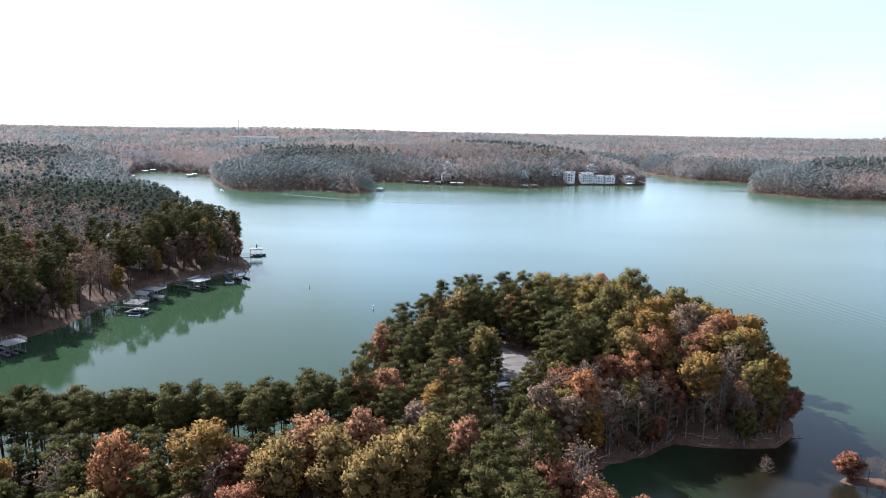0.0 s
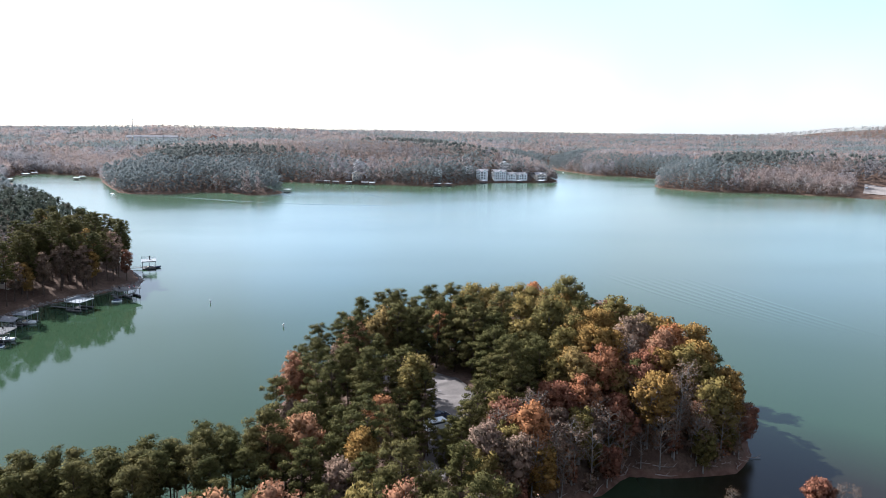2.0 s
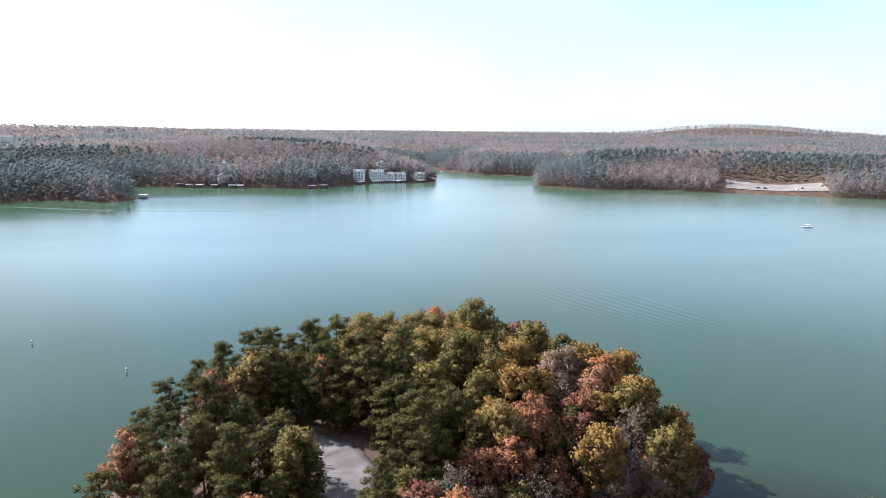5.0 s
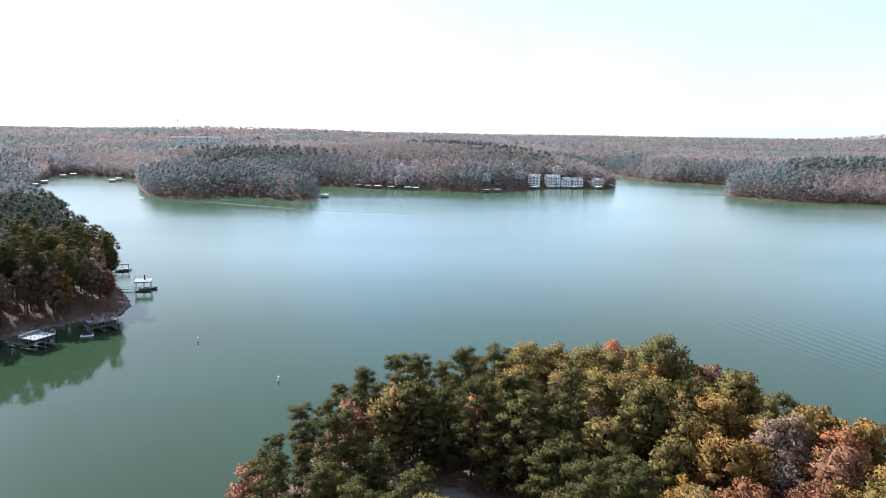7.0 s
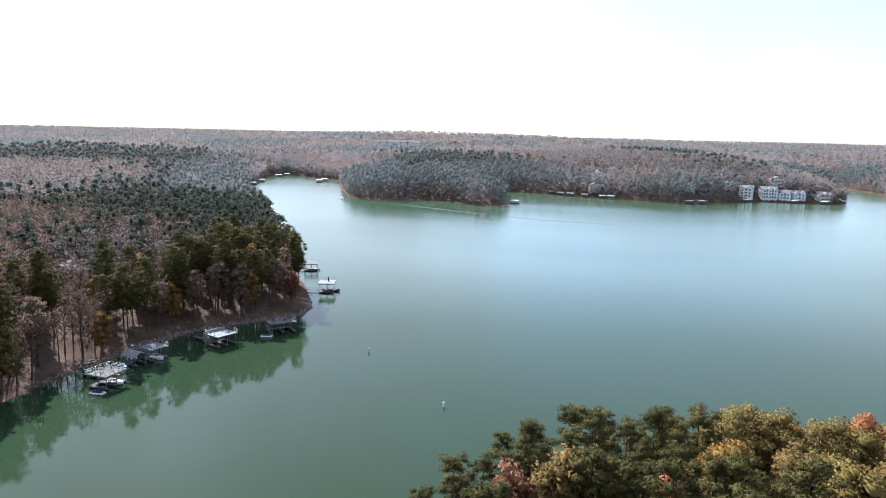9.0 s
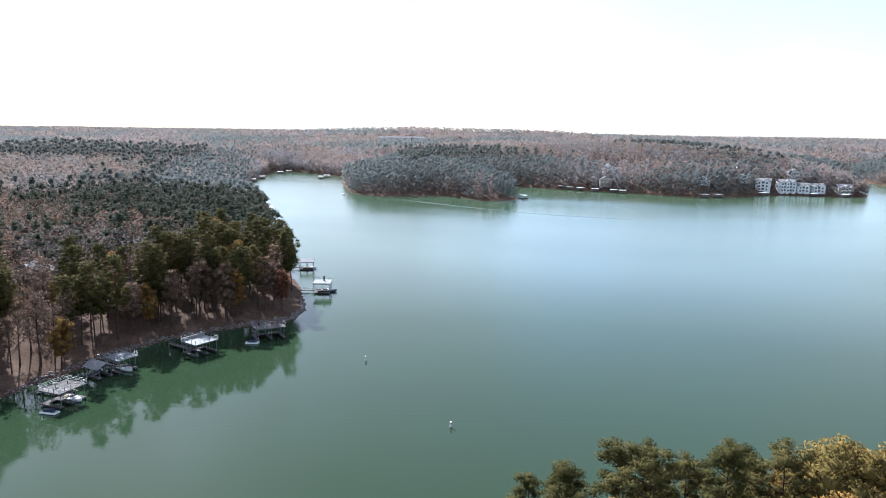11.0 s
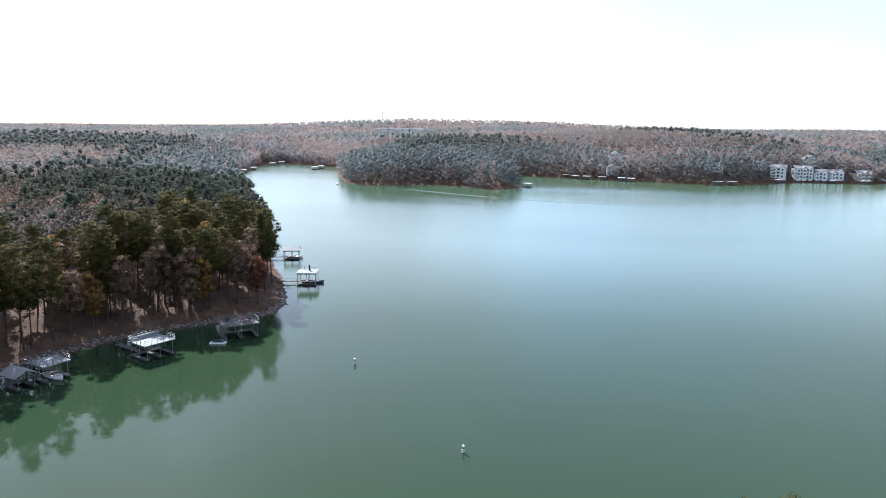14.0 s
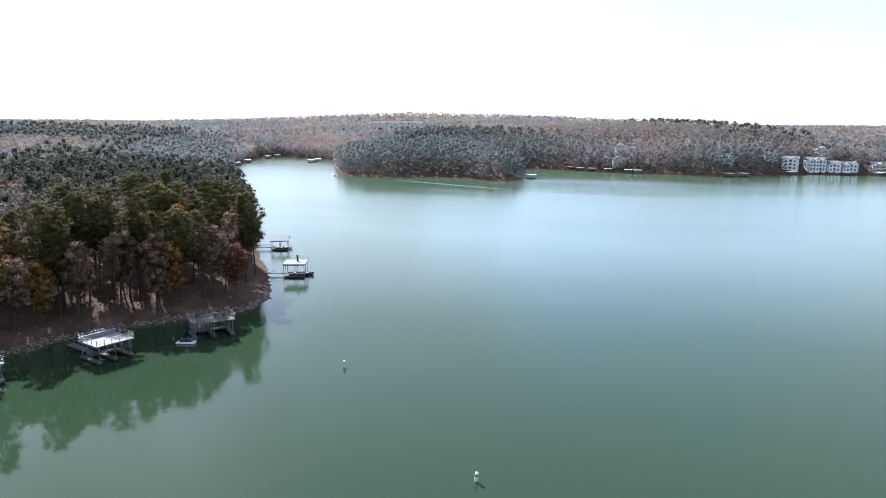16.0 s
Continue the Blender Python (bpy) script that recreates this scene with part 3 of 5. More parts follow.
def near_kind(x, y, d):
    """Which tree grows at a place on the near land."""
    r = rng.uniform()
    PINES, FULL_PINES, BROAD, BARE = STANDS[y > 176 and x < 58]
    if x < 4 and y < 118:
        if r < 0.84:
            return FULL_PINES[int(rng.integers(0, 2))], 0.72
        return (BROAD[("gold", "yellow", "olive", "tan", "rust", "olive")[int(rng.integers(0, 6))]][1], 0.85) if r < 0.95 else (BARE[1], 0.8)
    if x > 14 and y < 136 + 0.1 * x:
        if r < 0.36:
            return BARE[int(rng.integers(0, 3))], 0.9
        return BROAD[("rust", "tan", "rose", "olive", "rust", "gold")[int(rng.integers(0, 6))]][1], 0.85
    if x < 34 - 0.2 * (y - 160):
        if r < 0.5:
            return PINES[int(rng.integers(0, 4))], 0.92 if d > 7 else 0.8
        return (FULL_PINES[int(rng.integers(0, 2))], 0.9) if r < 0.85 else (BROAD[("olive", "tan")[int(rng.integers(0, 2))]][1], 0.8)
    if r < 0.16:
        return FULL_PINES[int(rng.integers(0, 2))], 0.9
    if r < 0.26:
        return BARE[int(rng.integers(0, 3))], 0.85
    return BROAD[("olive", "gold", "olive", "olive", "gold", "yellow", "rust")[int(rng.integers(0, 7))]][int(rng.integers(0, 2))], 0.92 + 0.16 * (y > 172)


SLENDER = [tree_kind("slender_pine", "slender pine in a dense even row, bare below", "pine tree", "pine row on the neck",
                     pine_shape(h, 1.9, 0.56, 24, 2000, 0.42), BARK, PINE) for h in (15.0, 14.2, 15.6)]
spots = jittered(-110, -17, 98, 124, 3.5)
depth = inland(spots[:, 0], spots[:, 1])
for (x, y), d in zip(spots, depth):
    if 1.2 < d < 15 and x > -105 + (118 - y):
        plant(SLENDER[int(rng.integers(0, 3))], x, y, rng.uniform(0.88, 1.04), rng.uniform(0, 360))
spots = np.concatenate([jittered(-150, 20, 57, 214, 5.7), jittered(20, 92, 76, 150, 4.5), jittered(20, 92, 150, 214, 5.6)])
depth = inland(spots[:, 0], spots[:, 1])
for (x, y), d in zip(spots, depth):
    if d < (15 if x < -17 and y > 96 else 1.8) or x > 85 or (x > 55 and y < 125) or (x > 26 and y < 104) or y < (58 if x < 14 else 78) or x < -105 + (118 - y):
        continue
    if road_gap(x, y) < (3.4 if y < 130 else 4.9 if y < 140 else 6.0) or any((x - a) ** 2 + (y - b) ** 2 < r * r for a, b, r in taken):
        continue
    if 9 < x < 21 and 126 < y < 150:
        if y > 136:
            continue
        kind, size = STANDS[False][3][int(rng.integers(0, 3))], 0.75
    else:
        kind, size = near_kind(x, y, d)
    plant(kind, x, y, size * rng.uniform(0.85, 1.12) * (0.88 if y > 172 else 1.0), rng.uniform(0, 360))

spots = jittered(-160, -80, 176, 346, 4.2)
depth = inland(spots[:, 0], spots[:, 1])
for (x, y), d in zip(spots, depth):
    # a front rank on the bank, thin woods behind the docks, a thick stand on the point
    thin = 222 < y < 268 and d > 7.5
    if d < (3.4 if rng.uniform() < 0.8 and y > 220 else 0.6) or d > 32 or (rng.uniform() < (0 if d < 7.5 else (0.93 if d < 20 else 0.6) if thin else 0.5 if y > 222 else 0.0)):
        continue
    pine, broad = (0.05, 0.2) if thin and d < 20 else (0.3, 0.5) if thin else (0.4, 0.62) if y < 268 else (0.5, 0.74)
    r = rng.uniform()
    if r < pine:
        kind, size = WEST_PINES[int(rng.integers(0, 3))], rng.uniform(0.82, 1.05)
    elif r < broad:
        kind, size = WEST_BROAD[("gold", "tan", "tan", "rust", "tan", "olive", "gold")[int(rng.integers(0, 7))]][0], rng.uniform(0.7, 1.0)
    else:
        kind, size = WEST_BARE[0], rng.uniform(0.8, 1.1)
    plant(kind, x, y, size, rng.uniform(0, 360))

BUSHES = {tint: tree_kind("bush", f"low {WORDS[tint]} brush under the trees by the cove", "bush", "brush by the cove",
                          broad_shape(4.2, 1.5, 0.06, 22, 620, 0.24), GREY_BARK, LEAVES[tint]) for tint in ("rust", "tan", "rose")}
# low brush under the trees by the cove
spots = jittered(14, 80, 96, 140, 3.4)
depth = inland(spots[:, 0], spots[:, 1])
for (x, y), d in zip(spots, depth):
    if 0.6 < d < 9 and y < 141 and not (x > 55 and y < 126) and not (x > 24 and y < 112) and rng.uniform() < 0.85:
        tint = ("rust", "tan", "tan", "rose")[int(rng.integers(0, 4))]
        plant(BUSHES[tint], x, y, rng.uniform(0.7, 1.3), rng.uniform(0, 360))
# slim leafless and dry trees that crowd the cove's bank
spots = jittered(16, 82, 100, 144, 3.1)
depth = inland(spots[:, 0], spots[:, 1])
for (x, y), d in zip(spots, depth):
    if 0.3 < d < 7 and not (x > 52 and y < 127) and not (x > 24 and y < 112) and road_gap(x, y) > 4:
        r = rng.uniform()
        if r < 0.6:
            plant(STANDS[False][3][int(rng.integers(0, 3))], x, y, rng.uniform(0.5, 0.85), rng.uniform(0, 360))
        else:
            plant(STANDS[False][2][("rust", "tan", "olive", "rust")[int(rng.integers(0, 4))]][1], x, y, rng.uniform(0.4, 0.7), rng.uniform(0, 360))
for kind in EVERY:
    if not kind[1]:
        for o in (*kind[0].children, kind[0]):
            bpy.data.objects.remove(o)


# ---- where houses and the far lot stand, so that the woods leave room ----
# middle, width, storeys, turn
CONDOS = ((147.5, 822, 13, 3, -12), (168, 825, 15, 3, 4), (183, 826, 11, 2, -6), (195, 827, 12, 2, 6), (218, 829, 14, 2, 14))
HILL_HOUSES = ((134, 832, 0), (91, 800, 6), (-7, 860, 0), (4, 842, 20), (9, 830, -15), (2, 800, 8), (458, 921, 10), (458, 889, 30))
TOWN_HOUSES = ((-374, 1255), (-361, 1255), (-349, 1256), (-337, 1255), (-325, 1256), (-313, 1257), (-301, 1255))
HALLS = ((-239, 1272, 26), (-221, 1280, 18), (-155, 1277, 20), (-139, 1288, 18), (-104, 1228, 12), (-86, 1228, 12), (138, 880, 12), (182, 858, 14))
SHORE_HOUSES = ((-157, 276, 20), (-126, 278, -10), (-141, 290, 35))
OPEN_SPOTS = np.array([s[:2] for s in CONDOS + HILL_HOUSES + TOWN_HOUSES + HALLS + SHORE_HOUSES], float)


def cleared(spots):
    """Whether a tree may stand at each spot: not on a house or close before it, nor on the far lot."""
    ok = np.ones(len(spots), bool)
    for x, y in OPEN_SPOTS:
        way = np.array([-x, 60 - y]) / math.hypot(x, 60 - y)
        off = spots - (x, y)
        along, across = off @ way, np.abs(off @ (way[1], -way[0]))
        close = (y > 818) & (y < 832) & (x > 140)
        ok &= ~((across < (9 if close else 4 if y < 500 else 7)) & (along > -5) & (along < (4 if y < 500 else 18 if close else 9 if y < 900 else 75)))
    lot = (spots - (548, 640)) @ np.array([[0.77, 0.64], [-0.64, 0.77]])
    return ok & ~((np.abs(lot[:, 0]) < 52) & (np.abs(lot[:, 1]) < 46))


# ---- woods further off, joined: too many trees to count ----
def woods(name, label, spots, protos, sizes, tints, mat):
    """One mesh of many crowns: pines where the tint is green, broad crowns elsewhere. Each crown carries its own tint."""
    pines, broads = protos
    verts, faces, normals, shade, first = [], [], [], [], 0
    base = ground_height(spots[:, 0], spots[:, 1])
    for n, (x, y) in enumerate(spots):
        pick = pines if tints[n] < 0.3 else broads
        v, f, out = pick[n % len(pick)]
        a = rng.uniform(0, 6.28)
        c, s = math.cos(a) * sizes[n], math.sin(a) * sizes[n]
        verts.append(np.stack([v[:, 0] * c - v[:, 1] * s + x, v[:, 0] * s + v[:, 1] * c + y, v[:, 2] * sizes[n] + base[n]], 1))
        normals.append(np.stack([out[:, 0] * math.cos(a) - out[:, 1] * math.sin(a), out[:, 0] * math.sin(a) + out[:, 1] * math.cos(a), out[:, 2]], 1))
        faces.append(f + first)
        shade.append(np.full(len(v), tints[n]))
        first += len(v)
    me = mesh_of(name, np.concatenate(verts), np.concatenate(faces), mat)
    me.normals_split_custom_set_from_vertices(np.concatenate(normals).astype(np.float32))
    me.attributes.new("tint", "FLOAT", "POINT").data.foreach_set("value", np.concatenate(shade).astype(np.float32))
    return tagged(new(name, me), label, "woods", kind="stuff")


def small_broad(clumps, leaves, size, plump=2.1, core=0):
    return broad_shape(16.0, 4.8, 0.05, clumps, leaves, size, 0.4, 0.5, plump, core)[1]


def small_pine(clumps, leaves, size, plump=1.8, core=0):
    return pine_shape(18.0, 3.4, 0.12, clumps, leaves, size, 0.4, 0.5, plump, core)[1]


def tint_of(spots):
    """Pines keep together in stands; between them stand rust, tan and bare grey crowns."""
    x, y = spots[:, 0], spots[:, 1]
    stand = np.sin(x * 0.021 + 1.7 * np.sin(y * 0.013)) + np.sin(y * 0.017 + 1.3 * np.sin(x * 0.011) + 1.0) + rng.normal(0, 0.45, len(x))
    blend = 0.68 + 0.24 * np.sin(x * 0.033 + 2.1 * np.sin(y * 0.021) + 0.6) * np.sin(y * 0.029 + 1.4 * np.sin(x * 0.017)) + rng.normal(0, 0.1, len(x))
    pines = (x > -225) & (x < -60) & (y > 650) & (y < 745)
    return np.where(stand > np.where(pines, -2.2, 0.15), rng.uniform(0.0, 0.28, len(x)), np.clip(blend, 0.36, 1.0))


def in_view(spots):
    a = np.degrees(np.arctan2(spots[:, 0], spots[:, 1] - 20))
    return (np.abs(a) < 50) & (spots[:, 1] > 150)


spots = jittered(-900, 900, 160, 1250, 5.6)
depth = inland(spots[:, 0], spots[:, 1])
away = np.hypot(spots[:, 0], spots[:, 1] - 120)
keep = in_view(spots) & (depth > -0.5) & (depth < 62) & (away < 1150) & (away > 420)
spots = spots[keep & cleared(spots)]
brush = jittered(-900, 900, 160, 1250, 4.2)
depth = inland(brush[:, 0], brush[:, 1])
away = np.hypot(brush[:, 0], brush[:, 1] - 120)
brush = brush[in_view(brush) & (depth > -0.8) & (depth < 4.5) & (away < 1150) & (away > 420) & cleared(brush)]
between = np.array([(156.5, 819), (158.5, 823), (157, 828), (176.5, 822), (203.5, 824), (206, 822), (208, 827), (227, 826), (229, 830), (232, 826), (236, 832), (139, 820),
                    (137, 816), (136, 812), (211, 819), (224, 822), (143, 815), (162, 817), (190, 818), (172, 817), (153, 815)], float)
sizes = np.concatenate([rng.uniform(0.72, 1.0, len(spots)), rng.uniform(0.3, 0.55, len(brush)), rng.uniform(0.4, 0.75, len(between)) * np.where(np.arange(len(between)) < 12, 1.0, 0.6)])
spots = np.concatenate([spots, brush, between])
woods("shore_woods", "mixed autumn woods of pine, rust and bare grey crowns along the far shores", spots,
      ([small_pine(7, 46, 1.3, 1.7, 0.6) for _ in range(4)], [small_broad(10, 70, 1.5, 1.4) for _ in range(5)]), sizes, tint_of(spots), HAZED_WOODS)

spots = jittered(-420, -80, 165, 520, 5.8)
depth = inland(spots[:, 0], spots[:, 1])
away = np.hypot(spots[:, 0], spots[:, 1] - 120)
spots = spots[in_view(spots) & (depth > np.where((spots[:, 1] < 346) & (spots[:, 1] > 176) & (spots[:, 0] > -160), 32, 1.0)) & (away <= 420) & cleared(spots)]
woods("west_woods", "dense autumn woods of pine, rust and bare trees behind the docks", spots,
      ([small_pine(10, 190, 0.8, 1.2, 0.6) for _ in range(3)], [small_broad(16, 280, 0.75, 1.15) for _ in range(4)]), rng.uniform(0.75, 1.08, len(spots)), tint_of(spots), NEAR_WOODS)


far = []
for y0, y1, gap in ((160, 1400, 10.0), (1400, 2000, 16.0), (2000, 3200, 32.0), (3200, 4700, 50.0)):
    s = jittered(-1.25 * y1, 1.25 * y1, y0, y1, gap)
    s = s[in_view(s) & (np.abs(s[:, 0]) < 3300)]
    d = inland(s[:, 0], s[:, 1])
    away = np.hypot(s[:, 0], s[:, 1] - 120)
    s = s[(away > 420) & ((d > 60) | ((away >= 1150) & (d > 2)))]
    s = s[cleared(s)]
    far.append(np.column_stack([s, np.full(len(s), gap / 9.0)]))
far = np.concatenate(far)
lofty = rng.uniform(0.93, 1.07, len(far)) * np.minimum(far[:, 2], 3.0) ** 0.45
near = np.hypot(far[:, 0], far[:, 1] - 120) < 900
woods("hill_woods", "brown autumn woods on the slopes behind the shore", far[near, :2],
      ([small_pine(4, 34, 1.6, 1.9, 0.6) for _ in range(3)], [small_broad(8, 56, s, 1.7) for s in (1.8, 1.9, 2.0, 1.8)]), lofty[near], tint_of(far[near, :2]), HAZED_SLOPE_WOODS)
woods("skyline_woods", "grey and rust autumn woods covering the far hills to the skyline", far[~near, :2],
      ([small_broad(6, 15, s, 1.6) for s in (2.5, 2.7)], [small_broad(6, 15, s, 1.6) for s in (2.5, 2.7, 2.9)]), lofty[~near], tint_of(far[~near, :2]), HAZED_WOODS)

# the country behind and beside the flight
back = jittered(-700, 700, -290, 150, 9.5)
depth = inland(back[:, 0], back[:, 1])
back = back[(depth > 3) & ((back[:, 1] < 56) | ((back[:, 0] > 104) & (back[:, 1] < 96)) | (back[:, 0] > 125) | (back[:, 0] < -116 + (118 - back[:, 1])))]
back = np.concatenate([back, jittered(-170, 90, -90, 56, 9.0)])
back = back[((np.abs(back[:, 0]) < 420) & (back[:, 1] > -160)) | (rng.uniform(size=len(back)) < 0.5)]
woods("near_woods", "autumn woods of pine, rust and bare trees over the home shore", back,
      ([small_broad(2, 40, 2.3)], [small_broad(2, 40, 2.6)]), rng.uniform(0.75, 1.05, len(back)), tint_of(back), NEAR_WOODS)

# ---- materials of built things ----
WOOD = plain("weathered_deck_wood", (0.13, 0.12, 0.115), 0.85, scale=1.2, spread=0.3)
METAL_ROOF = plain("pale_metal_roof", (0.22, 0.225, 0.23), 0.75, 0.0, scale=0.5, spread=0.12)
STEEL = plain("galvanised_steel", (0.2, 0.205, 0.215), 0.5, 0.4, scale=2.0, spread=0.15)
WHITE = plain("white_paint", (0.8, 0.8, 0.78), 0.5, scale=0.7, spread=0.06)
GEL = plain("white_gelcoat", (0.78, 0.78, 0.77), 0.25, scale=0.8, spread=0.05)
NAVY = plain("navy_gelcoat", (0.03, 0.04, 0.07), 0.25, scale=0.8, spread=0.2)
BLACK = plain("black_rubber", (0.03, 0.03, 0.03), 0.7, scale=4.0)
RED = plain("red_fabric", (0.2, 0.05, 0.045), 0.8, scale=4.0)
TAN_CANVAS = plain("tan_canvas", (0.42, 0.36, 0.28), 0.9, scale=2.0)
SHINGLE = plain("grey_shingles", (0.24, 0.23, 0.23), 0.9, scale=0.8, spread=0.2)
SIDING = plain("pale_siding", (0.72, 0.71, 0.67), 0.7, scale=0.4, spread=0.08)
TAN_SIDING = plain("tan_siding", (0.48, 0.42, 0.35), 0.75, scale=0.4, spread=0.12)
BRICK_RED = plain("red_brick_wall", (0.34, 0.16, 0.12), 0.85, scale=0.5, spread=0.15)
PANE = plain("dark_window_glass", (0.06, 0.066, 0.075), 0.08, scale=0.2)
ASPHALT = plain("pale_worn_asphalt", (0.16, 0.138, 0.125), 0.9, scale=0.35, spread=0.14, relief=0.3)
SAND = plain("packed_sandy_lot", (0.24, 0.205, 0.18), 0.95, scale=0.08, spread=0.18, relief=0.3)
STONE = plain("grey_shore_stone", (0.2, 0.175, 0.16), 0.9, scale=1.0, spread=0.35)
PAINT_LINE = plain("worn_road_paint", (0.3, 0.29, 0.28), 0.7, scale=2.0)


def boxes(name, items, mat, bevel=0.0):
    """Boxes joined into one mesh: each is its middle, its size and, if turned, its degrees about z."""
    bm = bmesh.new()
    for cx, cy, cz, sx, sy, sz, *turn in items:
        m = pose(cx, cy, cz, 0, 0, turn[0] if turn else 0) @ Matrix.Diagonal((sx, sy, sz, 1))
        bmesh.ops.create_cube(bm, size=1.0, matrix=m)
    if bevel:
        bmesh.ops.bevel(bm, geom=bm.edges[:], offset=bevel, segments=1, affect="EDGES")
    return finish(name, bm, mat)


def finish(name, bm, mat):
    me = bpy.data.meshes.new(name)
    bm.to_mesh(me)
    bm.free()
    me.materials.append(mat)
    return me


def rod(name, a, b, radius, mat, sides=8):
    v, f = tubes([(np.linspace(a, b, 2), np.array([radius, radius]), sides)])
    return mesh_of(name, v, f, mat)


def prism(name, outline, y0, y1, mat):
    """An outline in x and z, drawn out from y0 to y1."""
    bm = bmesh.new()
    one = [bm.verts.new((x, y0, z)) for x, z in outline]
    two = [bm.verts.new((x, y1, z)) for x, z in outline]
    bm.faces.new(one)
    bm.faces.new(two[::-1])
    for k in range(len(one)):
        bm.faces.new((one[k - 1], two[k - 1], two[k], one[k]))
    bmesh.ops.recalc_face_normals(bm, faces=bm.faces[:])
    return finish(name, bm, mat)


def lathe(name, profile, mat, sides=16):
    """A round body from radii and heights."""
    v, f = tubes([(np.array([(0, 0, z) for _, z in profile]) + 0.0, np.array([r for r, _ in profile]), sides)])
    return mesh_of(name, v, f, mat)


# ---- boats ----
def boat(hull_mat, length, wide, canopy=None, kind="motor_boat", label="white open motor boat with an outboard engine"):
    """A motor boat: x is ahead, the waterline at z = 0."""
    thing = tagged(new(kind), label, "boat")
    stations, ribs = [], []
    for s in np.linspace(0, 1, 9):
        half = wide / 2 * (1 - max(0.0, (s - 0.45) / 0.55) ** 2.2) + 0.02
        sheer = 0.55 + 0.3 * s * s
        keel = -0.3 + 0.45 * max(0.0, (s - 0.6) / 0.4) ** 2
        x = (s - 0.5) * length
        ribs.append([(x, -half, sheer), (x, -half * 0.85, 0.05 + 0.1 * s), (x, 0, keel), (x, half * 0.85, 0.05 + 0.1 * s), (x, half, sheer),
                     (x, half * 0.82, sheer), (x, half * 0.72, 0.25 + 0.3 * (s > 0.62)), (x, 0, 0.25 + 0.35 * (s > 0.62)),
                     (x, -half * 0.72, 0.25 + 0.3 * (s > 0.62)), (x, -half * 0.82, sheer)])
    v = np.array(ribs).reshape(-1, 3)
    k = np.arange(10)
    f = np.concatenate([np.stack([10 * n + k, 10 * n + (k + 1) % 10, 10 * n + 10 + (k + 1) % 10, 10 * n + 10 + k], 1) for n in range(8)])
    part("hull", mesh_of("hull", v, f, hull_mat), thing)
    part("transom", boxes("transom", [(-length / 2, 0, 0.25, 0.06, wide * 0.92, 0.62)], hull_mat), thing)
    part("seat", boxes("seat", [(-length * 0.3, 0, 0.5, 0.6, wide * 0.7, 0.45)], TAN_CANVAS, 0.05), thing)
    part("console", boxes("console", [(length * 0.02, 0.3, 0.65, 0.5, 0.6, 0.8)], GEL, 0.04), thing)
    part("windscreen", boxes("windscreen", [(length * 0.1, 0, 1.05, 0.05, wide * 0.8, 0.4)], PANE), thing)
    motor = part("outboard_motor", boxes("outboard_motor", [(-length / 2 - 0.25, 0, 0.55, 0.4, 0.35, 0.55), (-length / 2 - 0.25, 0, 0.0, 0.2, 0.14, 0.7)], BLACK, 0.04), thing)
    part("propeller", boxes("propeller", [(-length / 2 - 0.38, 0, -0.3, 0.04, 0.3, 0.06)], STEEL), motor)
    if canopy:
        part("canopy", boxes("canopy", [(-length * 0.05, 0, 1.9, length * 0.42, wide * 0.92, 0.07)], canopy, 0.03), thing)
        for sx in (-0.24, 0.14):
            for sy in (-1, 1):
                part("canopy_pole", rod("canopy_pole", (length * sx, sy * wide * 0.42, 0.6), (length * sx, sy * wide * 0.42, 1.88), 0.025, STEEL, 6), thing)
    return thing


def place(thing, x, y, z, turn):
    thing.matrix_basis = pose(x, y, z, 0, 0, turn)
    return thing


# ---- boat docks: x is away from the shore ----
def railing(w, l, z, sides, mat, parent):
    """A railing along the named edges of a deck, with posts and three rails."""
    edges = {"out": ((w / 2, -l / 2), (w / 2, l / 2)), "in": ((-w / 2, -l / 2), (-w / 2, l / 2)),
             "left": ((-w / 2, l / 2), (w / 2, l / 2)), "right": ((-w / 2, -l / 2), (w / 2, -l / 2))}
    for side in sides:
        (ax, ay), (bx, by) = edges[side]
        span = math.hypot(bx - ax, by - ay)
        turn = math.degrees(math.atan2(by - ay, bx - ax))
        items = [((ax + bx) / 2, (ay + by) / 2, z + h, span, 0.035, 0.035, turn) for h in (0.35, 0.65, 1.0)]
        count = max(2, int(span / 1.3))
        items += [(ax + (bx - ax) * n / count, ay + (by - ay) * n / count, z + 0.5, 0.07, 0.07, 1.0) for n in range(count + 1)]
        part("railing", boxes("railing", items, mat), parent)


